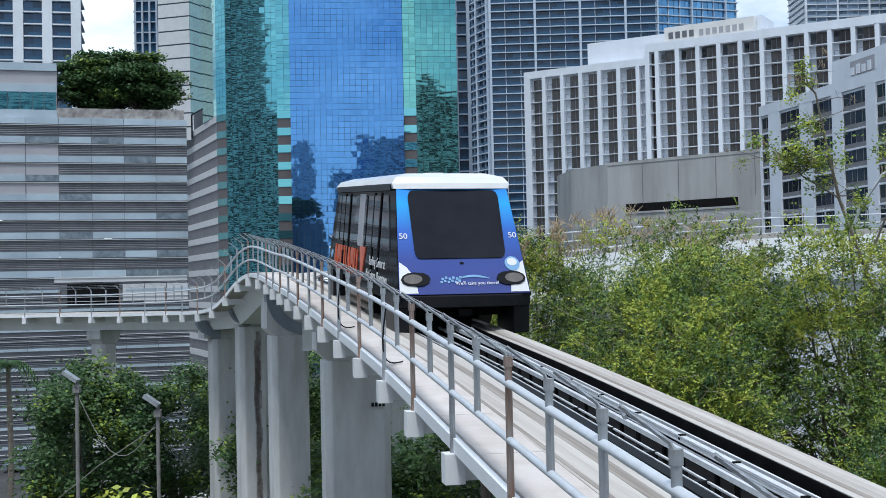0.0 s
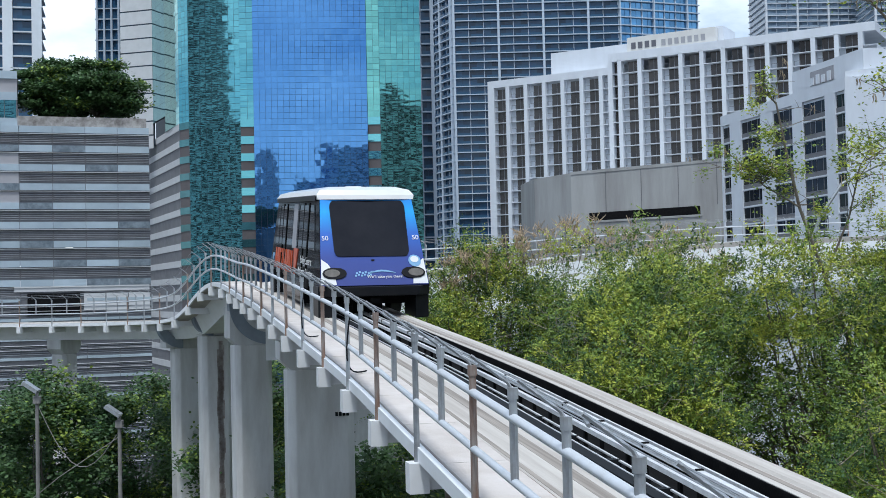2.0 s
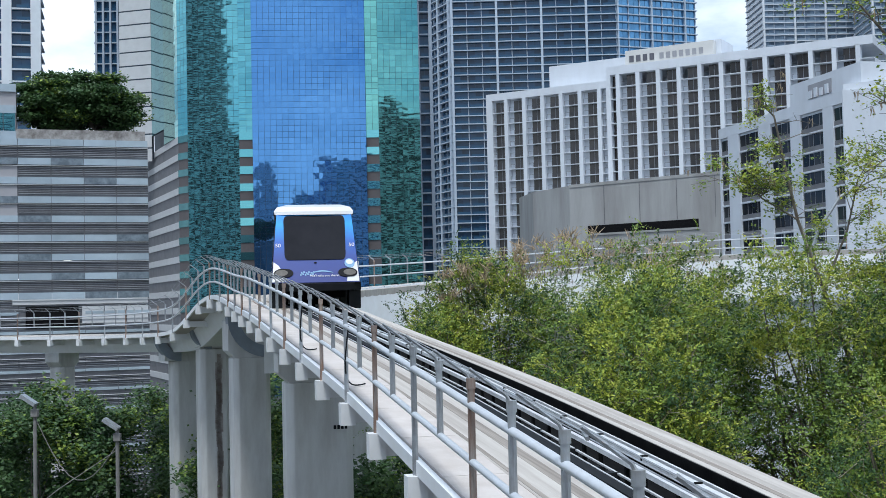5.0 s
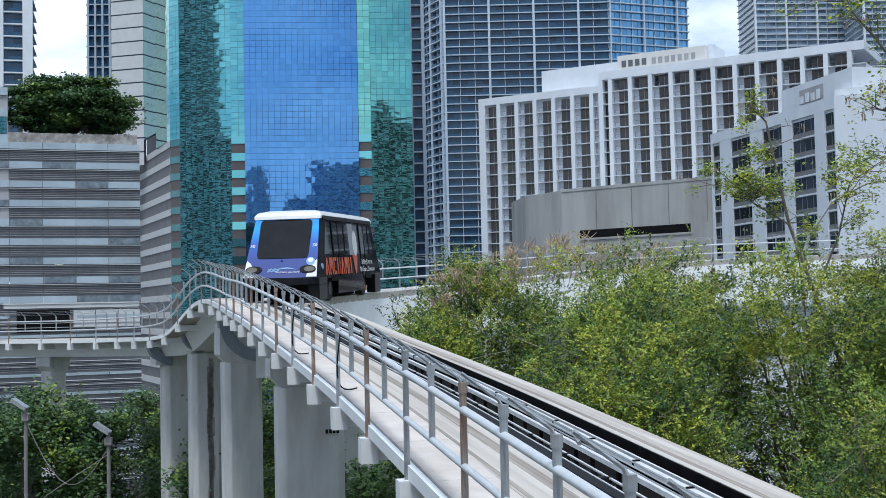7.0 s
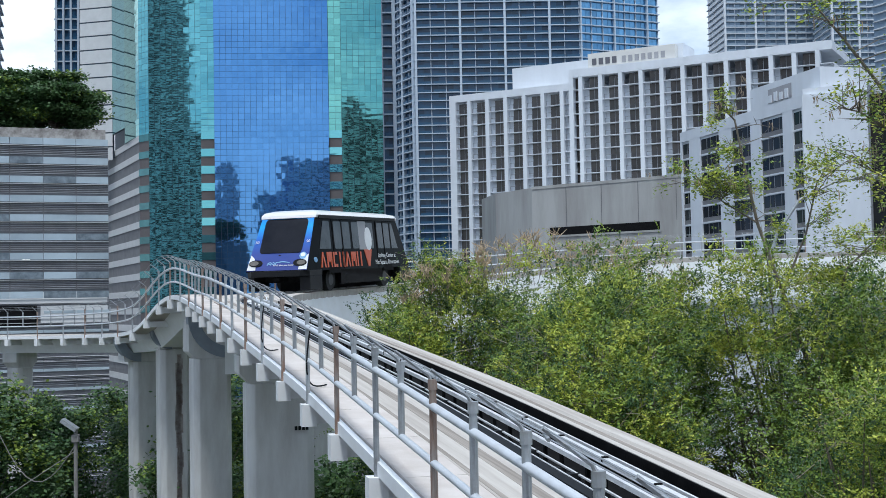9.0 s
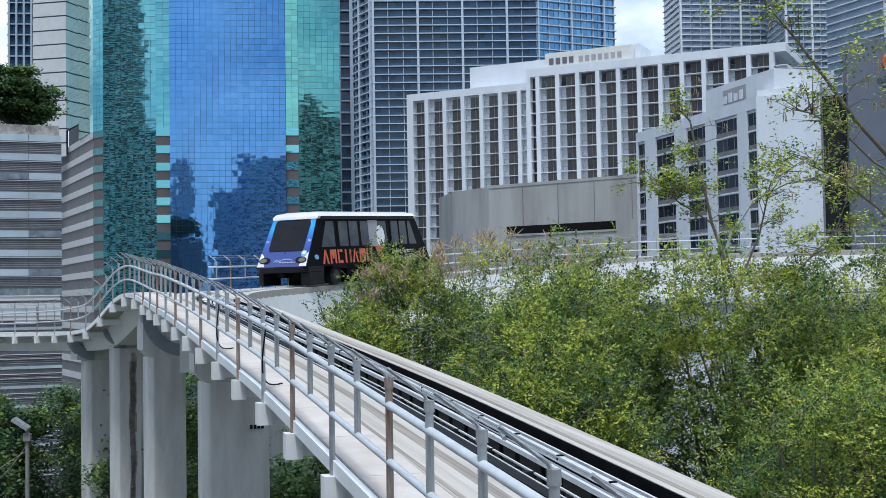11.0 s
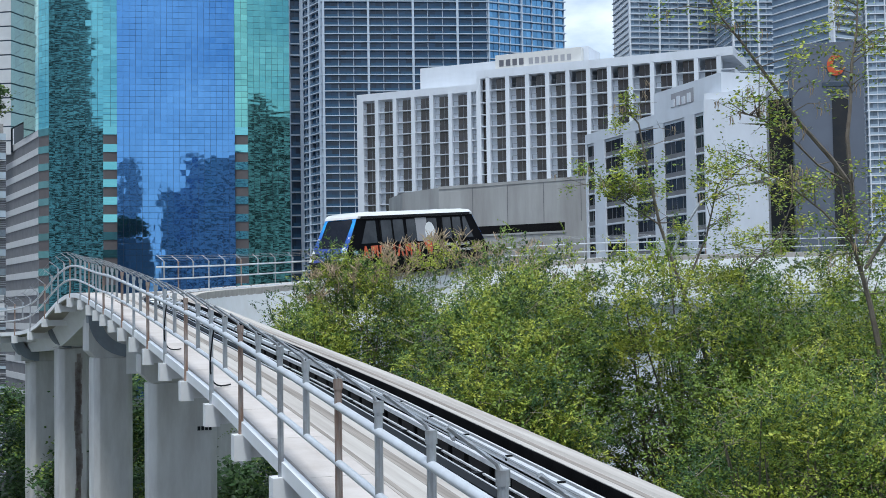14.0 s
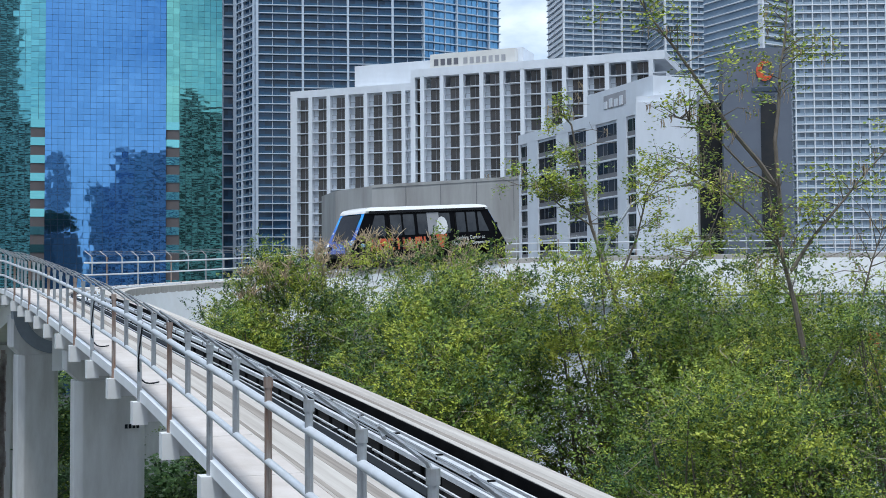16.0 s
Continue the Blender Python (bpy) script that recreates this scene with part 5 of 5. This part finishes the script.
def bare_tree(x, y, label, limbs, seed, n_twigs, n_leaf, k, dx=0.0):
    """A thin half-bare tree from limb lines of (x, z) in its own plane, with twigs, few leaves and hanging pods."""
    rng = np.random.default_rng(seed)
    x, y = (x + dx) * k, y * k
    limbs = [(r * k, [((a + dx) * k, z * k) for a, z in line]) for r, line in limbs]
    t = empty("half_bare_tree", Matrix.Translation((x, y, GROUND)), label, "tree", GRP)
    wood, tips = Mesh(), []
    wood.tube([(0, 0, 0), (0.2, 0, (limbs[0][1][0][1] - GROUND) * 0.5), (limbs[0][1][0][0] - x, 0, limbs[0][1][0][1] - GROUND)], 0.13, 8, limbs[0][0])
    for r, line in limbs:
        pts, off = [], rng.uniform(-0.4, 0.4)
        for q, (a, z) in enumerate(line):
            pts.append(Vector((a - x, off * q * 0.35 if r < 0.1 else 0, z - GROUND)))
        wood.tube([tuple(p) for p in pts], r, 6, max(0.012, r * 0.25))
        for _ in range(n_twigs):
            i = int(rng.integers(max(0, len(pts) // 3), len(pts) - 1))
            p = pts[i].lerp(pts[i + 1], float(rng.uniform()))
            d = Vector((rng.normal(0, 1), rng.normal(0, 0.8), rng.uniform(-0.3, 1.0))).normalized() * float(rng.uniform(0.5, 1.7))
            q = p + d * 0.5 + Vector((0, 0, 0.12))
            wood.tube([tuple(p), tuple(q), tuple(p + d)], 0.016, 4, 0.004)
            tips += [p + d, q, p + d * 0.8]
            e = q + Vector((rng.normal(0, 0.35), rng.normal(0, 0.3), rng.normal(0.1, 0.3)))
            wood.tube([tuple(q), tuple(e)], 0.009, 4, 0.003)
            tips.append(e)
    part("trunk", wood, BARK, t, "grey bare limbs and twigs")
    tips = np.array([tuple(p) for p in tips])
    few = tips[rng.permutation(len(tips))[: max(4, len(tips) // 3)]]
    part("crown", leaf_mesh("crown", leaves(rng, few, n_leaf, (0.17, 0.17, 0.15), 0.095), LEAF), None, t, "sparse leaves", kind="stuff")
    part("crown", leaf_mesh("crown", leaves(rng, few[::2], n_leaf * 2 // 3, (0.15, 0.15, 0.13), 0.10), LEAF_YELLOW), None, t, "sparse lime leaves", kind="stuff")
    pods = Mesh()
    for p in tips[rng.permutation(len(tips))[: len(tips) // 6]]:
        for _ in range(4):
            c = p + rng.normal(0, 0.06, 3)
            ln = float(rng.uniform(0.12, 0.3))
            pods.tube([(c[0], c[1], c[2]), (c[0] + 0.02, c[1], c[2] - ln * 0.5), (c[0], c[1] + 0.02, c[2] - ln)], 0.014, 4, 0.005)
    part("dry_pod", pods, POD, t, "dry brown seed pods", kind="stuff")


bare_tree(13.8, 26, "half-bare grey tree with seed pods standing above the green crowns", [
    (0.085, [(13.8, -3.02), (13.63, -1.2), (13.47, -0.16), (13.31, 0.62), (13.12, 1.41), (12.96, 2.58)]),
    (0.06, [(12.96, 2.58), (12.59, 3.1), (11.84, 3.93), (11.16, 4.89), (10.49, 5.78), (9.96, 6.41), (9.56, 7.04)]),
    (0.055, [(13.12, 1.41), (13.02, 3.63), (13.18, 4.42), (13.29, 5.35), (13.49, 6.15), (13.62, 7.22)]),
    (0.045, [(13.31, 0.62), (13.89, 1.41), (14.63, 2.2), (15.37, 3.01), (16.26, 3.83)]),
    (0.03, [(12.96, 2.58), (12.24, 2.96), (11.56, 3.6), (10.81, 4.04), (10.33, 4.16)]),
    (0.03, [(13.18, 1.01), (12.36, 1.92), (11.54, 2.56), (10.79, 2.94)]),
    (0.035, [(13.8, -2.26), (15.0, -0.43), (15.39, 0.75), (15.77, 1.68)])], 5, 18, 3800, 1.12)
bare_tree(9.2, 26, "thin half-bare tree with sparse leaves and yellow pods", [
    (0.05, [(9.18, -1.39), (8.67, 0.13), (8.16, 1.64), (7.91, 2.9), (7.73, 3.91), (7.41, 4.22)]),
    (0.028, [(8.67, 0.13), (9.22, 1.39), (9.5, 2.54), (10.32, 3.06)]),
    (0.022, [(8.16, 1.64), (7.38, 2.14), (7.06, 2.51)]),
    (0.03, [(9.45, -1.4), (10.14, 0.63), (10.97, 1.4), (11.4, 2.43)])], 6, 18, 4400, 1.4, 0.35)

# dry seed heads on the crown beside the bend
rng_ = np.random.default_rng(4)
heads = empty("dry_seed_heads", Matrix.Translation((5.6, 46, GROUND)), "tan dry seed heads topping the green crown", "plant")
hm, st = Mesh(), Mesh()
for k in range(170):
    x_, y_ = float(rng_.uniform(-4.4, 6.2)), float(rng_.uniform(-3.4, 1))
    z_ = 23.25 - 0.055 * (x_ - 1) ** 2 + float(rng_.uniform(-0.7, 0.55))
    st.tube([(x_ * 0.9 + float(rng_.normal(0, 0.25)), y_, z_ - 1.1), (x_, y_, z_)], 0.010, 4, 0.004)
    for _ in range(9):
        c = Vector((x_, y_, z_ - 0.35)) + Vector(rng_.normal(0, 0.07, 3))
        d = Vector((float(rng_.normal(0, 0.16)), float(rng_.normal(0, 0.12)), float(rng_.uniform(0.1, 0.34))))
        hm.tube([tuple(c), tuple(c + d)], 0.017, 4, 0.006)
part("stem_tuft", st, BARK, heads, kind="stuff")
part("seed_tuft", hm, POD, heads, "tan seed heads", kind="stuff")

for x, y, top, rad, dep in ((-21.5, 77, -4.2, 4.2, 11), (-18.6, 63, -3.5, 3.3, 10), (-17.4, 79, -4.8, 4.0, 10), (-7, 62, -2.9, 4.2, 12), (-10.5, 72, -2.6, 4.2, 13), (-1.8, 47, -5.2, 3.6, 10), (2.5, 55, -5, 4.5, 11), (-12, 84, -6.0, 4, 9)):
    tree("tree", x, y, top, rad, dep, int(x * 7 + 400), 26000, "dark green street tree below the guideway", LEAF_DARK, 0.22, 110, mats=[(LEAF_DARK, 0.8), (LEAF, 0.2)], group="street trees", limbs=14)
tree("rooftop_tree", -43.2, 156, 30.8, 5.6, 8.4, 77, 48000, "wide dark fig tree on the garage roof", LEAF_DARK, 0.42, 90, base=21.0, spread=0.9, group="rooftop trees", inner=0.3, mats=[(LEAF_DARK, 0.9), (LEAF, 0.1)])
tree("rooftop_tree", -39.0, 155.5, 30.0, 5.0, 7.6, 78, 34000, "dark fig tree on the garage roof", LEAF_DARK, 0.42, 70, base=21.0, spread=0.9, group="rooftop trees", inner=0.3, mats=[(LEAF_DARK, 0.9), (LEAF, 0.1)])

# ---- small guideway things ----
for s_, z_ in ((19.5, 1.0), (25.2, 1.0)):
    cb = empty("hanging_cable", label="black cable looping from the railing down to the deck", category="cable", group="loop cables")
    p, r = at(LEFT, s_)
    q, _ = at(LEFT, s_ + 1.0)
    a0 = p + r * -2.72 + Vector((0, 0, z_ + 0.1))
    pts = [a0.lerp(q + r * -2.3 + Vector((0, 0, 0.03)), u) + Vector((0, 0, -0.35 * math.sin(math.pi * u))) - r * (0.18 * math.sin(math.pi * u)) for u in [i / 10 for i in range(11)]]
    part("cable", Mesh().tube([tuple(v) for v in pts], 0.013, 6), CABLE, cb)
p, r = at(MAIN, 37.0)
mark = empty("column_mark", Matrix.Translation(p + r * -0.2 + Vector((0, -0.83, -3.4))) @ Matrix.Rotation(math.atan2(r.y, r.x), 4, "Z"), "small black stencilled mark on the column", "marking")
for i in range(4):
    part("bar", Mesh().box(i * 0.11, 0.0, 0, i * 0.11 + 0.08, 0.02, 0.12), CABLE, mark)

# water stain down one column
p, r = at(LEFT, 60.0)
stain = Mesh()
rs = random.Random(3)
for i in range(46):
    x0, z0 = 0.12 + rs.gauss(0, 0.03), -1.25 - i * 0.20
    stain.box(x0 - rs.uniform(0.03, 0.17), -0.004, z0 - rs.uniform(0.5, 1.2), x0 + rs.uniform(0.03, 0.17), 0.0, z0)
STAIN = material("water_stain", (0.25, 0.20, 0.18), 0.9, second=(0.50, 0.47, 0.45), scale=3, amount=1.0)
st_ = empty("water_stain", Matrix.Translation(p + r * -0.8 + Vector((0, 0, 0))) @ Matrix.Rotation(math.atan2(r.y, r.x), 4, "Z") @ Matrix.Translation((0, -0.625, 0)), "long dark water stain down a concrete column", "stain", kind="structure")
part("stain", stain, STAIN, st_, kind="stuff")

# ---- street things ----


def lamp_post(x, y, top, label):
    p = empty("lamp_post", Matrix.Translation((x, y, GROUND)), label, "lamp", "yard lamp posts")
    h = top - GROUND
    part("pole", Mesh().tube([(0, 0, 0), (0, 0, h)], 0.10, 10, 0.085), POLE_GREY, p)
    part("head", Mesh().box(-0.75, -0.3, h - 0.05, 0.05, 0.3, h + 0.12), GALV, p, "flat flood lamp head", m=Matrix.Translation((0, 0, h)) @ Matrix.Rotation(0.6, 4, "Y") @ Matrix.Translation((0, 0, -h)))
    part("clamp", Mesh().box(-0.16, -0.16, h - 0.55, 0.16, 0.16, h - 0.2), POLE_GREY, p, bevel=0.03)


lamp_post(-17.2, 57, -4.23, "concrete pole with a small flood lamp beside street trees")
lamp_post(-13.2, 56, -5.33, "concrete pole with a flat flood lamp beside street trees")
cable = empty("hanging_cable", label="thin slack cable strung between the poles", category="cable")
part("cable", Mesh().tube([(-17.15 + 3.95 * i / 10, 57 - i / 10, -4.9 - 1.1 * i / 10 - 2.2 * math.sin(math.pi * i / 10)) for i in range(11)], 0.02, 5), POLE_GREY, cable)
part("cable", Mesh().tube([(-13.25, 56, -6.3), (-15.9, 56, -8.0), (-18.4, 56.5, -9.9)], 0.02, 5), POLE_GREY, cable)


def palm(x, y, top):
    p = empty("palm_tree", Matrix.Translation((x, y, GROUND)), "slim palm with drooping dark fronds by the garage", "tree", "palms")
    h = top - GROUND
    part("trunk", Mesh().tube([(0, 0, 0), (0.2, 0, h * 0.5), (0, 0, h)], 0.3, 8, 0.2), BARK, p)
    rng = np.random.default_rng(9)
    for k in range(16):
        a = k * 2.4
        fr = Mesh()
        up = float(rng.uniform(0.2, 1.2))
        for i in range(14):
            u = i / 13
            c = Vector((math.cos(a) * 2.6 * u, math.sin(a) * 2.6 * u, h + up * u * 1.6 - 3.2 * u * u))
            sdv = Vector((-math.sin(a), math.cos(a), 0)) * (0.55 * math.sin(math.pi * min(1, u + 0.12)) + 0.05)
            for sg in (-1, 1):
                e = c + sdv * sg + Vector((0, 0, -0.45))
                w = Vector((math.cos(a) * 0.09, math.sin(a) * 0.09, 0))
                fr.add([tuple(c - w), tuple(c + w), tuple(e)], [(0, 1, 2)])
        part("frond", fr, LEAF_DARK, p)


palm(-35.8, 100, -5.8)
palm(-60, 150, 25.5)

CAR_PAINTS = [material("car_silver_blue", (0.30, 0.35, 0.42), 0.25, 0.5, coat=0.5), material("car_white", (0.75, 0.75, 0.74), 0.3, coat=0.5), material("car_dark", (0.04, 0.045, 0.05), 0.25, coat=0.5)]


def car(x, y, turn, paint, label):
    c = empty("car", Matrix.Translation((x, y, GROUND + 0.02)) @ Matrix.Rotation(radians(turn), 4, "Z"), label, "car", "parked cars")
    prof = [(-2.4, 0.35), (-2.42, 0.75), (-2.2, 0.98), (-1.2, 1.05), (-0.55, 1.45), (0.75, 1.47), (1.55, 1.05), (2.3, 0.98), (2.42, 0.7), (2.4, 0.35)]
    bd = Mesh()
    n = len(prof)
    bd.v = [(a, -0.92 + (0.18 if z > 1.2 else 0), z) for a, z in prof] + [(a, 0.92 - (0.18 if z > 1.2 else 0), z) for a, z in prof]
    bd.f = [tuple(range(n)), tuple(reversed(range(n, 2 * n)))] + [(i, n + i, n + (i + 1) % n, (i + 1) % n) for i in range(n)]
    part("body", bd, paint, c, bevel=0.05)
    for sg in (-1, 1):
        q = [(-0.95, 1.08), (-0.5, 1.40), (0.7, 1.41), (1.3, 1.08)]
        part("window", Mesh().add([(a, sg * (0.93 if z < 1.2 else 0.76), z) for a, z in q] + [(a, sg * 0.6, z) for a, z in q], [(0, 1, 2, 3), (4, 5, 6, 7), (0, 4, 5, 1), (1, 5, 6, 2), (2, 6, 7, 3), (3, 7, 4, 0)]), SIDE_GLASS, c)
        for wx in (-1.5, 1.5):
            w = part("wheel", Mesh().tube([(0, -0.1, 0), (0, 0.1, 0)], 0.34, 16), TYRE, c, m=Matrix.Translation((wx, sg * 0.86, 0.34)))
            part("rim", Mesh().tube([(0, sg * 0.09, 0), (0, sg * 0.115, 0)], 0.2, 12), RIM, w)


car(-49.3, 143, 5, CAR_PAINTS[0], "silver-blue sedan parked in front of the garage")
car(-25.5, 118, 20, CAR_PAINTS[1], "white car parked beyond the columns")
car(-24.0, 108, 20, CAR_PAINTS[1], "white car parked beside the street trees")
car(-26.5, 130, 15, CAR_PAINTS[2], "dark car parked near the garage")
for i_, (cx, cy) in enumerate(((16, 62), (21, 60), (27, 57), (33, 55), (24, 70), (12, 30), (18, 33))):
    car(cx, cy, 80, CAR_PAINTS[i_ % 3 if i_ != 2 else 1], "parked car glimpsed between the trees")

lamp = empty("street_lamp", Matrix.Translation((20.2, 60, GROUND)), "grey street lamp with a curved arm", "lamp")
part("pole", Mesh().tube([(0, 0, 0), (0, 0, 22.8), (0.4, 0, 24.2), (1.6, 0, 25.9), (3.4, 0, 26.8), (4.7, 0, 27.0)], 0.12, 8, 0.06), GALV, lamp)
part("head", Mesh().tube([(4.5, 0, 27.02), (4.9, 0, 27.06), (5.6, 0, 27.08), (5.9, 0, 27.04)], 0.15, 10, 0.2), GALV, lamp, "cobra lamp head")
part("lens", Mesh().tube([(5.35, 0, 26.98), (5.4, 0, 26.86), (5.45, 0, 26.74)], 0.24, 12, 0.1), VINYL_WHITE, lamp, "clear lamp bowl")

banner = empty("street_banner", Matrix.Translation((41.4, 70, GROUND)), "red vertical banner on a pole behind the trees", "sign")
part("pole", Mesh().tube([(0.5, 0, 0), (0.5, 0, 19.5)], 0.1, 8), GALV, banner)
part("cloth", Mesh().box(-0.4, -0.02, 15.2, 0.4, 0.02, 18.8), material("red_cloth", (0.6, 0.04, 0.03), 0.7), banner)

shed = empty("low_building", None, "low white building with dark windows behind the trees", "building")
part("wall", Mesh().box(24, 92, GROUND, 74, 110, -0.4), HOTEL_WHITE, shed)
part("roof", Mesh().box(23.4, 91.4, -0.4, 74.6, 110.6, 0.2), HOTEL_WHITE, shed)
for k in range(12):
    part("window", Mesh().box(26 + k * 4, 91.9, -4.2, 29 + k * 4, 92.1, -2.4), WINDOW, shed)


# towers behind the viewer, which the glass tower mirrors
def rear_tower(x0, x1, y, top, depth, mat, label, glass=None, share=2.1, period=4.2):
    b = empty("mirrored_tower", Matrix.Translation((x0, y, 0)), label, "tower", "towers behind the viewer")
    w = x1 - x0
    part("core", Mesh().box(0, -depth, GROUND, w, 0, top), glass or REAR_GLASS, b, "window bands")
    for j in range(int((top + 20) / period)):
        z = top - j * period
        part("slab", Mesh().box(-0.6, -depth - 0.6, z - share, w + 0.6, 0.9, z), mat, b)
    for i in range(int(w / 8) + 1):
        part("upright", Mesh().box(i * 8 - 0.5, -0.2, GROUND, i * 8 + 0.5, 1.1, top), mat, b)


rear_tower(-22, 8, -120, 84, 25, TOWER_WHITE, "grey slab tower with stacked balconies", None, 2.5)
rear_tower(-36, -22, -130, 66, 25, TOWER_WHITE, "lower grey slab tower", None, 2.5)
rear_tower(-58, -48, -120, 82, 20, TOWER_WHITE, "slim pale tower with bands", None, 2.5)
rear_tower(9, 54, -150, 128, 25, TOWER_WHITE, "tall grey tower with bands", None, 2.5)
rear_tower(-310, -243, -90, 225, 30, TOWER_WHITE, "very tall grey tower with balconies", WINDOW, 2.8, 7.5)
rear_tower(-241, -180, -95, 104, 20, TOWER_WHITE, "pale tower with bands", WINDOW, 2.8, 7.5)
rear_tower(56, 72, -140, 95, 30, TOWER_WHITE, "broad grey tower with bands")
rear_tower(74, 88, -146, 124, 30, TOWER_WHITE, "slim grey tower with bands", WINDOW, 2.8, 7.5)
rear_tower(90, 135, -140, 115, 30, TOWER_WHITE, "tall dark tower with bands", WINDOW, 2.8, 7.5)


def motions():
    walk(train, [(t / 2, train_pose(t / 2)) for t in range(33)])


motions()
